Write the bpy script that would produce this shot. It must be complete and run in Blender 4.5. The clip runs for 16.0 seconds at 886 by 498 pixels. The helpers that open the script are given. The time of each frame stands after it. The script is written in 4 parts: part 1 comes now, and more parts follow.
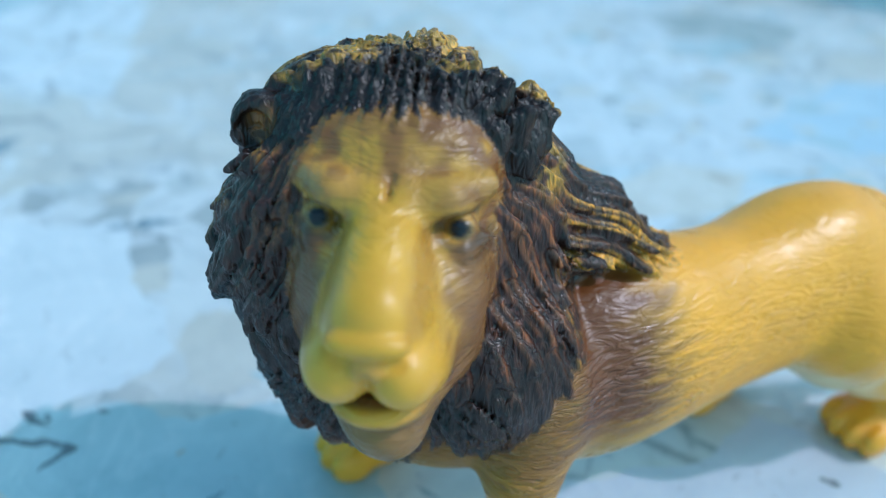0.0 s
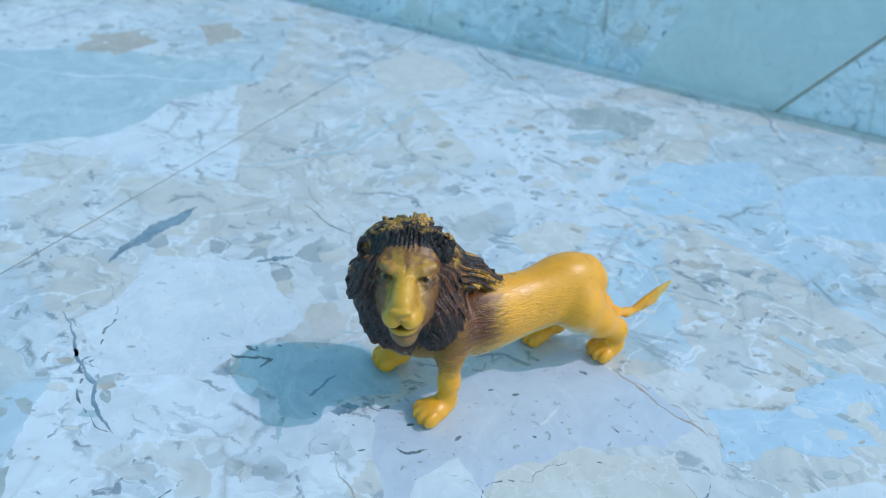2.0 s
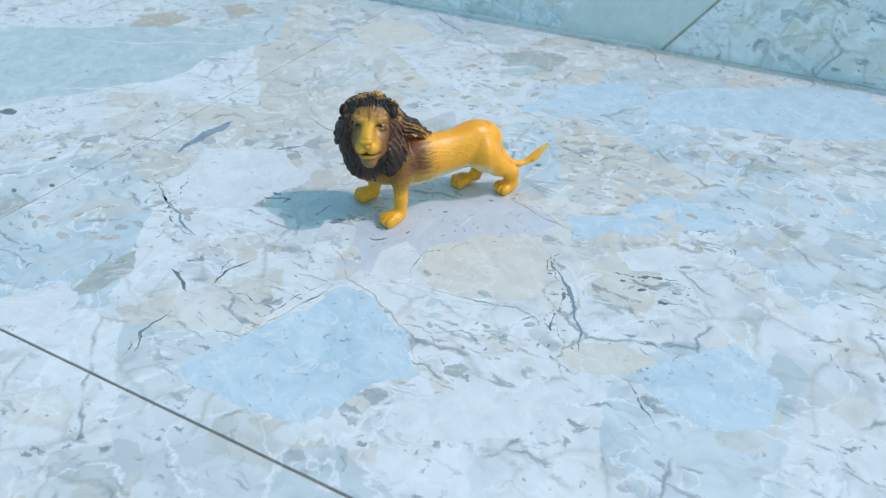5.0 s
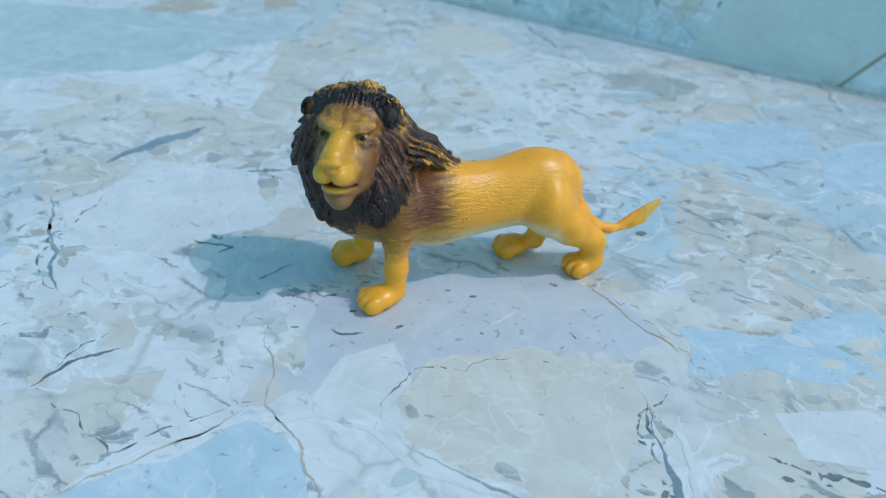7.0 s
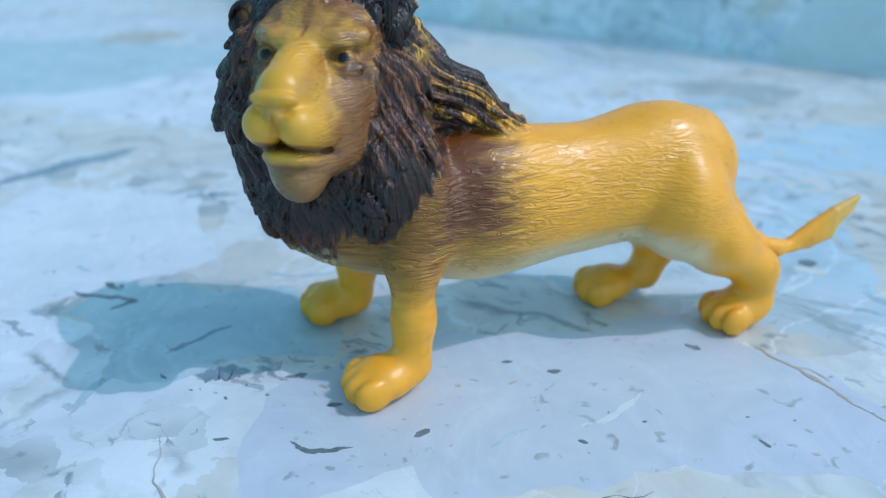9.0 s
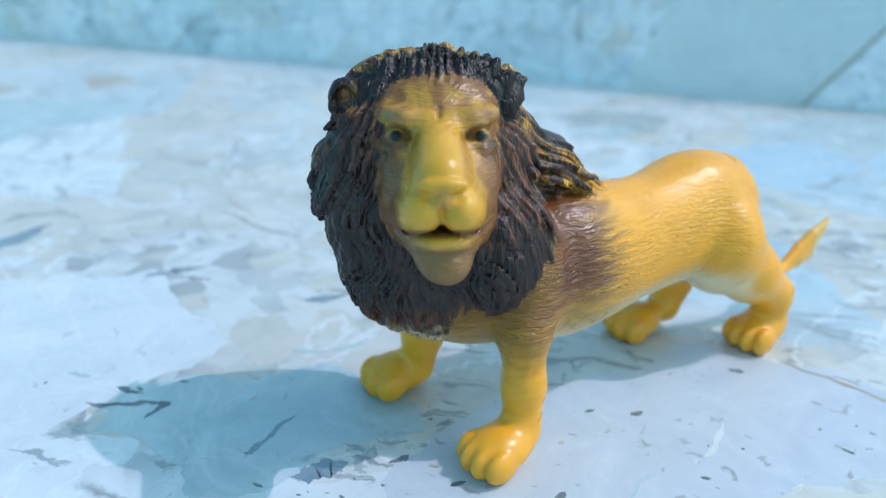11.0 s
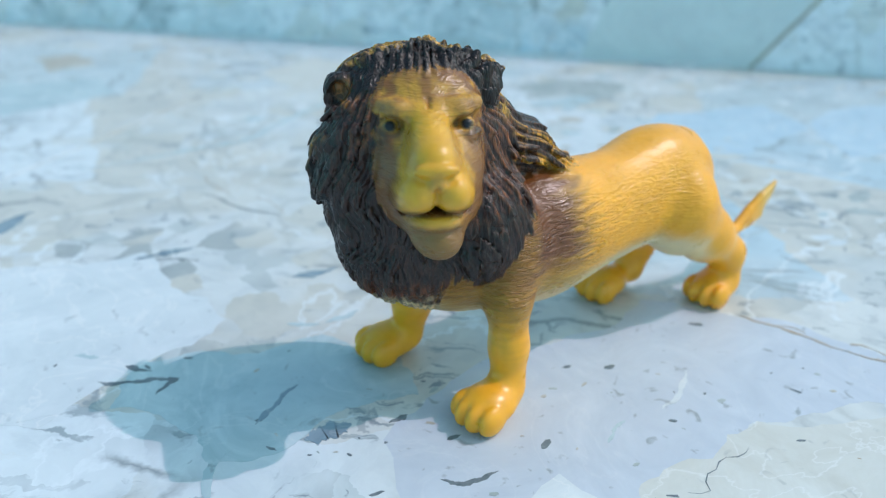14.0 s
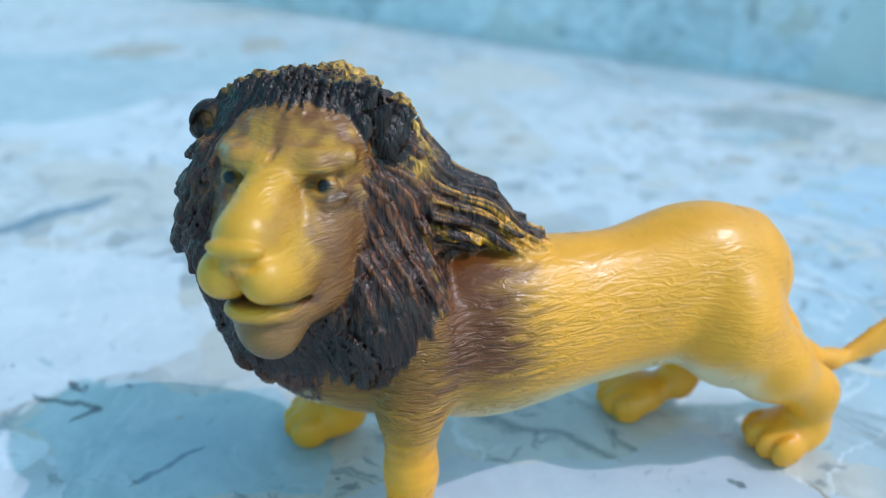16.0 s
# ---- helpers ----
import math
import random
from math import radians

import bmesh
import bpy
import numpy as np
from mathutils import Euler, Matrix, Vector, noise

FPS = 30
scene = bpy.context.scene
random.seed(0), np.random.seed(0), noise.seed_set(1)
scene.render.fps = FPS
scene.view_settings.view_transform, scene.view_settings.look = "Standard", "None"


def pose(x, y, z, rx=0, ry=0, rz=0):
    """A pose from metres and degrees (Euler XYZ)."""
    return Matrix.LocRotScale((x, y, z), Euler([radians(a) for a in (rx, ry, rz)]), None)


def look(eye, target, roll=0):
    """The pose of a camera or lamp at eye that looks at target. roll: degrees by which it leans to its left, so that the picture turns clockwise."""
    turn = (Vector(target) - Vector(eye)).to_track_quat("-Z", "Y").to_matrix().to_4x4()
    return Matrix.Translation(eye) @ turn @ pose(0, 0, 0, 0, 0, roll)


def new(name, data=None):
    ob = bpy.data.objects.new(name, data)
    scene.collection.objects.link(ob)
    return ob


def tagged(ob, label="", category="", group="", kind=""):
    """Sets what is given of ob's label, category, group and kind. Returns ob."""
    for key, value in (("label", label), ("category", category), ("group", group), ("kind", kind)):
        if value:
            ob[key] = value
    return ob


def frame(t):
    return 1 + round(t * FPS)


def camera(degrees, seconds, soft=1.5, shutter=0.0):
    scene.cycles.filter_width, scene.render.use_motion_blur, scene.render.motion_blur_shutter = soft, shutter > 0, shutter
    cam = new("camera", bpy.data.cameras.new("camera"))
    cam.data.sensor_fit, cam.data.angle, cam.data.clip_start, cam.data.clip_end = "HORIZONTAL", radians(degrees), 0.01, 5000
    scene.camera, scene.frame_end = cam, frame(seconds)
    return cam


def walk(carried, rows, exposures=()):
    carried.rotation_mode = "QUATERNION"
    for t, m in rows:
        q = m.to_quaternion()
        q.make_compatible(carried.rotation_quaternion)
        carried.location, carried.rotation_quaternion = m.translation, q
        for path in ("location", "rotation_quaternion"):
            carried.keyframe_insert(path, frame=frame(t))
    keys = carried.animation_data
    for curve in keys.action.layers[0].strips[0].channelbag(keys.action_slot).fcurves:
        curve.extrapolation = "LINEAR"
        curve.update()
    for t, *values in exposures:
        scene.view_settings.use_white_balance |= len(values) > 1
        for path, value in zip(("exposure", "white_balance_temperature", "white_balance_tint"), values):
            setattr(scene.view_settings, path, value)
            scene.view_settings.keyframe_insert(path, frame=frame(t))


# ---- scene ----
cam = camera(60.5, 16.0, soft=1.2)
PATH = [
    (0, (0.2557, 0.1348, 0.1134), (-0.5064, 1.5895, -1.0278), 2.92),
    (0.5, (0.2602, 0.1246, 0.1256), (-0.4722, 1.5804, -1.033), 3.74),
    (1, (0.278, 0.09, 0.151), (-0.459, 1.539, -1.015), 3.3),
    (1.5, (0.299, 0.05, 0.189), (-0.439, 1.503, -0.97), 3.3),
    (2, (0.331, 0.0, 0.242), (-0.404, 1.452, -0.921), 3.3),
    (2.5, (0.368, -0.064, 0.301), (-0.363, 1.382, -0.872), 2.9),
    (3, (0.413, -0.132, 0.354), (-0.309, 1.307, -0.833), 2.7),
    (3.5, (0.458, -0.191, 0.37), (-0.257, 1.247, -0.822), 2.1),
    (3.7, (0.47, -0.205, 0.36), (-0.243, 1.238, -0.827), 1.1),
    (5.8, (0.429, -0.092, 0.25), (-0.39, 1.328, -0.895), 1.1),
    (6, (0.419, -0.068, 0.243), (-0.443, 1.325, -0.904), 1.3),
    (6.5, (0.408, -0.02, 0.21), (-0.542, 1.34, -0.906), 1.9),
    (7, (0.396, 0.014, 0.179), (-0.612, 1.379, -0.88), 2.0),
    (7.5, (0.38, 0.048, 0.149), (-0.678, 1.423, -0.846), 1.3),
    (8, (0.363, 0.074, 0.125), (-0.721, 1.471, -0.809), 0.9),
    (8.5, (0.3398, 0.0884, 0.1054), (-0.7482, 1.5156, -0.7766), 0.9),
    (9, (0.323, 0.0964, 0.097), (-0.772, 1.5351, -0.7579), -0.08),
    (9.5, (0.3095, 0.1, 0.1055), (-0.7865, 1.5525, -0.724), -0.5),
    (9.7, (0.3035, 0.094, 0.1045), (-0.7855, 1.562, -0.709), -0.7),
    (11.8, (0.235, 0.066, 0.106), (-0.007, 1.877, -0.709), 2.1),
    (12, (0.224, 0.065, 0.107), (0.071, 1.879, -0.721), 2.1),
    (12.5, (0.202, 0.065, 0.1), (0.225, 1.882, -0.737), 1.8),
    (13, (0.207, 0.067, 0.108), (0.276, 1.882, -0.728), 2.1),
    (13.5, (0.237, 0.061, 0.113), (0.125, 1.863, -0.746), 0.3),
    (14, (0.265, 0.056, 0.1126), (-0.2743, 1.7721, -0.7604), -0.05),
    (14.5, (0.2975, 0.074, 0.11), (-0.536, 1.666, -0.7675), 0.65),
    (15, (0.3088, 0.102, 0.092), (-0.7042, 1.5708, -0.8114), -0.34),
    (15.5, (0.299, 0.134, 0.092), (-0.807, 1.537, -0.807), -0.2),
    (16, (0.3034, 0.1242, 0.1106), (-0.8046, 1.5334, -0.7768), -0.22),
]
walk(cam, [(t, look(eye, target, roll)) for t, eye, target, roll in PATH],
     [(0.0, -0.49, 5420, 25), (1.5, -0.59, 5650, 31), (3.0, -0.69, 5900, 34), (3.5, -0.52, 6150, 38), (6.0, -0.48, 6600, 39), (6.5, -0.51, 6350, 35), (7.0, -0.75, 6000, 32), (8.0, -0.73, 5750, 32), (9.5, -0.51, 5600, 34), (12.0, -0.33, 6150, 33), (14.0, -0.41, 6300, 35), (15.0, -0.55, 5780, 34), (16.0, -0.47, 5780, 31)])

# ---------------------------------------------------------------- light
SUN_FROM = Vector((0.57, 0.25, 0.78)).normalized()
world = bpy.data.worlds.new("sky")
scene.world = world
world.use_nodes = True
wn = world.node_tree
sky = wn.nodes.new("ShaderNodeTexSky")
sky.sky_type, sky.sun_disc = "NISHITA", False
sky.ozone_density, sky.dust_density = 0.0, 1.5
sky.sun_elevation = math.asin(SUN_FROM.z)
sky.sun_rotation = math.atan2(SUN_FROM.x, SUN_FROM.y)
tone = wn.nodes.new("ShaderNodeMix")
tone.data_type, tone.blend_type = "RGBA", "MULTIPLY"
tone.inputs[0].default_value = 1.0
tone.inputs[7].default_value = (0.71, 1.15, 0.90, 1)
wn.links.new(sky.outputs[0], tone.inputs[6])
wn.links.new(tone.outputs[2], wn.nodes["Background"].inputs[0])
wn.nodes["Background"].inputs[1].default_value = 0.29
sun_data = bpy.data.lights.new("sun", "SUN")
sun_data.energy, sun_data.angle, sun_data.color = 1.95, radians(0.6), (1.0, 0.91, 0.87)
sun = new("sun", sun_data)
sun.matrix_world = look(SUN_FROM * 3, (0, 0, 0))


# ---------------------------------------------------------------- materials
def nodes_of(name):
    m = bpy.data.materials.new(name)
    m.use_nodes = True
    t = m.node_tree
    return m, t, t.nodes["Principled BSDF"]


def node(t, kind, **values):
    n = t.nodes.new("ShaderNode" + kind)
    for k, v in values.items():
        if k in n.inputs:
            n.inputs[k].default_value = v
    return n


def ramp(t, source, stops):
    n = t.nodes.new("ShaderNodeValToRGB")
    el = n.color_ramp.elements
    while len(el) < len(stops):
        el.new(0.5)
    for e, (p, c) in zip(el, stops):
        e.position, e.color = p, (*c, 1) if len(c) == 3 else c
    t.links.new(source, n.inputs[0])
    return n.outputs[0]


def mix(t, fac, a, b, mode="MIX"):
    n = t.nodes.new("ShaderNodeMix")
    n.data_type, n.blend_type = "RGBA", mode
    for sock, v in ((n.inputs[0], fac), (n.inputs[6], a), (n.inputs[7], b)):
        if isinstance(v, bpy.types.NodeSocket):
            t.links.new(v, sock)
        elif isinstance(v, (int, float)):
            sock.default_value = v
        else:
            sock.default_value = (*v, 1)
    return n.outputs[2]


def maths(t, op, a, b=0.0, clamp=False):
    n = t.nodes.new("ShaderNodeMath")
    n.operation, n.use_clamp = op, clamp
    for sock, v in ((n.inputs[0], a), (n.inputs[1], b)):
        if isinstance(v, bpy.types.NodeSocket):
            t.links.new(v, sock)
        else:
            sock.default_value = v
    return n.outputs[0]


def grey(v):
    return (v, v, v)


def marble(name, shift, tint=(1, 1, 1), upright=False):
    """Polished breccia tile: pale fragments in a broken matrix, dark cracks and fine specks."""
    m, t, b = nodes_of(name)
    L = t.links.new
    co = node(t, "TexCoord")
    mp = node(t, "Mapping")
    mp.inputs["Location"].default_value = shift
    if upright:
        mp.inputs["Rotation"].default_value = (radians(-90), 0, 0)
    L(co.outputs["Object"], mp.inputs[0])
    warp = node(t, "TexNoise", Scale=32.0, Detail=5.0, Roughness=0.65)
    L(mp.outputs[0], warp.inputs["Vector"])
    wv = t.nodes.new("ShaderNodeVectorMath")
    wv.operation = "MULTIPLY_ADD"
    L(warp.outputs["Color"], wv.inputs[0])
    wv.inputs[1].default_value = (0.021, 0.021, 0.0)
    L(mp.outputs[0], wv.inputs[2])
    vec = wv.outputs[0]

    def pieces(scale, channel, stops):
        v = node(t, "TexVoronoi", Scale=scale)
        v.voronoi_dimensions = "2D"
        L(vec, v.inputs["Vector"])
        sp = node(t, "SeparateColor")
        L(v.outputs["Color"], sp.inputs[0])
        r = ramp(t, sp.outputs[channel], stops)
        r.node.color_ramp.interpolation = "CONSTANT"
        return r

    def zone(scale, lo, hi, top, offset):
        z = node(t, "TexNoise", Scale=scale, Detail=4.0, Roughness=0.6)
        sh = node(t, "Mapping")
        sh.inputs["Location"].default_value = (offset, offset * 0.7, 0)
        L(mp.outputs[0], sh.inputs[0])
        L(sh.outputs[0], z.inputs["Vector"])
        return ramp(t, z.outputs[0], [(lo, grey(0)), (hi, grey(top))])

    # large, middling and fine fragments
    base = pieces(10.0, 0, [(0.0, (0.55, 0.61, 0.61)), (0.2, (0.70, 0.71, 0.70)), (0.4, (0.65, 0.60, 0.53)),
                            (0.55, (0.73, 0.74, 0.73)), (0.75, (0.51, 0.61, 0.64)), (0.9, (0.67, 0.63, 0.56))])
    mid = pieces(34.0, 1, [(0.0, (0.72, 0.73, 0.72)), (0.3, (0.63, 0.59, 0.51)), (0.5, (0.70, 0.71, 0.70)),
                           (0.7, (0.57, 0.61, 0.61)), (0.85, (0.76, 0.76, 0.75)), (0.95, (0.46, 0.49, 0.48))])
    bits = pieces(95.0, 2, [(0.0, (0.73, 0.73, 0.72)), (0.3, (0.62, 0.57, 0.49)), (0.5, (0.71, 0.71, 0.70)),
                            (0.75, (0.52, 0.55, 0.54)), (0.9, (0.33, 0.36, 0.36))])
    col = mix(t, zone(7.0, 0.47, 0.52, 0.5, 0.0), base, mid)
    col = mix(t, zone(9.0, 0.53, 0.60, 0.7, 2.3), col, bits)
    # cloudy tone inside the fragments
    cloud = node(t, "TexNoise", Scale=35.0, Detail=6.0, Roughness=0.65, Distortion=1.2)
    L(vec, cloud.inputs["Vector"])
    cl = ramp(t, cloud.outputs[0], [(0.3, (0.74, 0.76, 0.78)), (0.5, (0.95, 0.95, 0.95)), (0.7, (1.06, 1.06, 1.06))])
    col = mix(t, 0.8, col, cl, "MULTIPLY")
    # white healed veins
    wh = node(t, "TexNoise", Scale=12.0, Detail=5.0, Distortion=1.6)
    L(vec, wh.inputs["Vector"])
    wm = ramp(t, wh.outputs[0], [(0.485, grey(0)), (0.5, grey(0.75)), (0.515, grey(0))])
    col = mix(t, wm, col, (0.8, 0.8, 0.79))
    # dark cracks along some fragment edges
    edge = node(t, "TexVoronoi", Scale=11.0)
    edge.voronoi_dimensions, edge.feature = "2D", "DISTANCE_TO_EDGE"
    L(vec, edge.inputs["Vector"])
    em = ramp(t, edge.outputs[0], [(0.0, grey(1)), (0.022, grey(0))])
    gate = node(t, "TexNoise", Scale=22.0, Detail=2.0)
    L(mp.outputs[0], gate.inputs["Vector"])
    gm = ramp(t, gate.outputs[0], [(0.52, grey(0)), (0.60, grey(0.7))])
    crack = maths(t, "MULTIPLY", em, gm)
    col = mix(t, crack, col, (0.13, 0.15, 0.16))
    # fine grey-brown mesh of healed breaks between the smaller pieces
    web = node(t, "TexVoronoi", Scale=27.0)
    web.voronoi_dimensions, web.feature = "2D", "DISTANCE_TO_EDGE"
    L(vec, web.inputs["Vector"])
    wl = ramp(t, web.outputs[0], [(0.0, grey(0.6)), (0.035, grey(0.2)), (0.08, grey(0))])
    col = mix(t, maths(t, "MULTIPLY", wl, zone(13.0, 0.46, 0.60, 1.0, 8.9)), col, (0.40, 0.39, 0.35))
    # short dark dashes along the bedding
    bed = node(t, "Mapping")
    bed.inputs["Rotation"].default_value = (0, 0, radians(-32))
    bed.inputs["Scale"].default_value = (0.35, 1.3, 1)
    L(vec, bed.inputs[0])
    dash = node(t, "TexNoise", Scale=95.0, Detail=4.0, Roughness=0.6, Distortion=1.0)
    L(bed.outputs[0], dash.inputs["Vector"])
    dm = ramp(t, dash.outputs[0], [(0.585, grey(0)), (0.64, grey(0.85))])
    col = mix(t, maths(t, "MULTIPLY", dm, zone(11.0, 0.44, 0.58, 1.0, 4.1)), col, (0.24, 0.28, 0.29))
    pale = ramp(t, dash.outputs[0], [(0.30, grey(0.7)), (0.38, grey(0))])
    col = mix(t, maths(t, "MULTIPLY", pale, zone(8.0, 0.42, 0.6, 0.8, 6.7)), col, (0.66, 0.62, 0.55))
    # flecks
    fl = node(t, "TexNoise", Scale=130.0, Detail=3.0, Distortion=0.8)
    L(vec, fl.inputs["Vector"])
    fm = ramp(t, fl.outputs[0], [(0.62, grey(0)), (0.67, grey(0.85))])
    fg = node(t, "TexNoise", Scale=16.0, Detail=2.0)
    L(mp.outputs[0], fg.inputs["Vector"])
    fgm = ramp(t, fg.outputs[0], [(0.42, grey(0)), (0.6, grey(1))])
    col = mix(t, maths(t, "MULTIPLY", fm, fgm), col, (0.2, 0.23, 0.25))
    col = mix(t, 1.0, col, tint, "MULTIPLY")
    L(col, b.inputs["Base Color"])
    rough = ramp(t, cloud.outputs[0], [(0.3, grey(0.32)), (0.7, grey(0.5))])
    L(rough, b.inputs["Roughness"])
    bump = node(t, "Bump", Strength=0.12, Distance=0.0006)
    L(cloud.outputs[0], bump.inputs["Height"])
    L(bump.outputs[0], b.inputs["Normal"])
    return m


def plain(name, low, high, scale, rough=0.6, bump_by=0.1):
    """Two close tones mixed by coarse and fine noise."""
    m, t, b = nodes_of(name)
    co = node(t, "TexCoord")
    a = node(t, "TexNoise", Scale=scale, Detail=6.0, Roughness=0.6)
    c = node(t, "TexNoise", Scale=scale * 9, Detail=3.0)
    for n in (a, c):
        t.links.new(co.outputs["Object"], n.inputs["Vector"])
    f = maths(t, "ADD", maths(t, "MULTIPLY", a.outputs[0], 0.7), maths(t, "MULTIPLY", c.outputs[0], 0.3))
    t.links.new(ramp(t, f, [(0.35, low), (0.65, high)]), b.inputs["Base Color"])
    b.inputs["Roughness"].default_value = rough
    bp = node(t, "Bump", Strength=bump_by, Distance=0.001)
    t.links.new(c.outputs[0], bp.inputs["Height"])
    t.links.new(bp.outputs[0], b.inputs["Normal"])
    return m


MARBLE = marble("polished_breccia_marble", (0.0, 0.0, 0.0), (0.91, 0.965, 1.0))
RISER = marble("grey_breccia_marble", (3.1, 1.7, 0.4), (1.27, 1.21, 1.25), True)
BROWN_GROUT = plain("brown_grout", (0.38, 0.31, 0.22), (0.52, 0.45, 0.35), 90, 0.9)
MORTAR = plain("pale_mortar", (0.64, 0.64, 0.63), (0.80, 0.79, 0.78), 110, 0.85)
GROUT = plain("dark_grout", (0.13, 0.125, 0.11), (0.26, 0.24, 0.20), 60, 0.9)
TURQUOISE = plain("turquoise_paint", (0.20, 0.72, 0.76), (0.28, 0.80, 0.83), 20, 0.55)
# darker copy of the turquoise: the upright face's shade is in its colour
SHADED_TURQUOISE = plain("shaded_turquoise_paint", (0.10, 0.57, 0.65), (0.14, 0.65, 0.71), 12, 0.6)


def stone(name, low, high, fleck, threads=0.5):
    """Polished chip: clouded tone, pale threads and small dark flecks."""
    low, high = (tuple(p * q for p, q in zip(c, (0.92, 0.97, 1.0))) for c in (low, high))
    m, t, b = nodes_of(name)
    L = t.links.new
    co = node(t, "TexCoord")
    cloud = node(t, "TexNoise", Scale=38.0, Detail=8.0, Roughness=0.68, Distortion=1.5)
    thread = node(t, "TexNoise", Scale=24.0, Detail=6.0, Distortion=2.2)
    dots = node(t, "TexNoise", Scale=190.0, Detail=4.0, Distortion=0.8)
    for n in (cloud, thread, dots):
        L(co.outputs["Object"], n.inputs["Vector"])
    col = ramp(t, cloud.outputs[0], [(0.32, low), (0.5, tuple((p + q) / 2 for p, q in zip(low, high))), (0.66, high)])
    col = mix(t, ramp(t, thread.outputs[0], [(0.485, grey(0)), (0.5, grey(threads)), (0.515, grey(0))]), col, (0.76, 0.76, 0.75))
    col = mix(t, ramp(t, dots.outputs[0], [(0.64, grey(0)), (0.72, grey(fleck))]), col, (0.22, 0.25, 0.26))
    L(col, b.inputs["Base Color"])
    b.inputs["Roughness"].default_value = 0.42
    return m


STONES = {
    "grey": stone("grey_green_stone", (0.32, 0.36, 0.34), (0.50, 0.52, 0.49), 0.9),
    "white": stone("white_stone", (0.61, 0.63, 0.63), (0.74, 0.74, 0.73), 0.4),
    "blue": stone("blue_grey_stone", (0.41, 0.54, 0.61), (0.56, 0.67, 0.72), 0.7),
    "beige": stone("beige_stone", (0.60, 0.56, 0.49), (0.70, 0.67, 0.61), 0.3),
    "teal": stone("teal_grey_stone", (0.37, 0.48, 0.49), (0.55, 0.63, 0.63), 0.5, 0.2),
    "brown": stone("tan_stone", (0.40, 0.34, 0.27), (0.56, 0.50, 0.42), 0.5),
    "lilac": stone("lilac_grey_stone", (0.51, 0.535, 0.58), (0.61, 0.625, 0.66), 0.7, 0.12),
    "warm": stone("warm_grey_stone", (0.74, 0.71, 0.68), (0.84, 0.81, 0.77), 0.2),
    "slate": stone("slate_blue_vein", (0.13, 0.20, 0.24), (0.30, 0.38, 0.42), 0.5, 0.15),
    "dark": plain("dark_vein_filling", (0.07, 0.10, 0.11), (0.22, 0.26, 0.28), 150, 0.5, 0.05),
    "rust": plain("rusty_hairline", (0.38, 0.30, 0.22), (0.50, 0.42, 0.33), 150, 0.5, 0.05),
}

# ---------------------------------------------------------------- geometry helpers
def mesh_of(name, bm, material, smooth=False):
    me = bpy.data.meshes.new(name)
    bm.to_mesh(me)
    bm.free()
    me.materials.append(material)
    if smooth:
        me.polygons.foreach_set("use_smooth", [True] * len(me.polygons))
    return me


def part(name, bm, material, parent, label="", smooth=False):
    ob = new(name, mesh_of(name, bm, material, smooth))
    ob.parent = parent
    return tagged(ob, label)


def slab(x0, x1, y0, y1, z0, z1, bevel=0.0):
    bm = bmesh.new()
    bmesh.ops.create_cube(bm, size=1)
    for v in bm.verts:
        v.co = Vector(((x0 + x1) / 2 + v.co.x * (x1 - x0), (y0 + y1) / 2 + v.co.y * (y1 - y0), (z0 + z1) / 2 + v.co.z * (z1 - z0)))
    if bevel:
        bmesh.ops.bevel(bm, geom=bm.edges[:], offset=bevel, segments=2, affect="EDGES", profile=0.6)
    return bm


# ---------------------------------------------------------------- floor and step
ground = tagged(new("ground", mesh_of("ground", slab(-40, 40, -40, 40, -0.06, -0.0008), GROUT)), "dark grout bed under the marble floor tiles", "ground", kind="structure")
floor = tagged(new("floor"), "polished pale breccia marble floor tiles with thin dark joints", "floor", kind="structure")
TILE, GAP = 0.60, 0.0014
for i in range(-4, 5):
    for j in range(-5, 1):
        part("floor_tile", slab(i * TILE + GAP / 2, (i + 1) * TILE - GAP / 2, j * TILE + GAP / 2, (j + 1) * TILE - GAP / 2, -0.012, 0.0, 0.0006), MARBLE, floor)

wall = tagged(new("wall_north"), "low wall with a grey marble skirting under turquoise paint", "wall", kind="structure")
LEAN_BACK = 0.018


def skirting(x0, x1, x2, x3, back=0.0, g=0.0007):
    """One skirting slab that leans back; x0, x1: its foot, x2, x3: its head."""
    bm = bmesh.new()
    ya, yb = 0.600 + back, 0.614
    lo = [bm.verts.new(p) for p in ((x0 + g, ya, -0.01), (x1 - g, ya, -0.01), (x1 - g, yb, -0.01), (x0 + g, yb, -0.01))]
    ya, yb = ya + LEAN_BACK, yb + LEAN_BACK
    hi = [bm.verts.new(p) for p in ((x2 + g, ya, 0.094), (x3 - g, ya, 0.094), (x3 - g, yb, 0.094), (x2 + g, yb, 0.094))]
    bm.faces.new(lo[::-1])
    bm.faces.new(hi)
    for i in range(4):
        k = (i + 1) % 4
        bm.faces.new((lo[i], lo[k], hi[k], hi[i]))
    bmesh.ops.bevel(bm, geom=bm.edges[:], offset=0.0008, segments=1, affect="EDGES")
    return bm


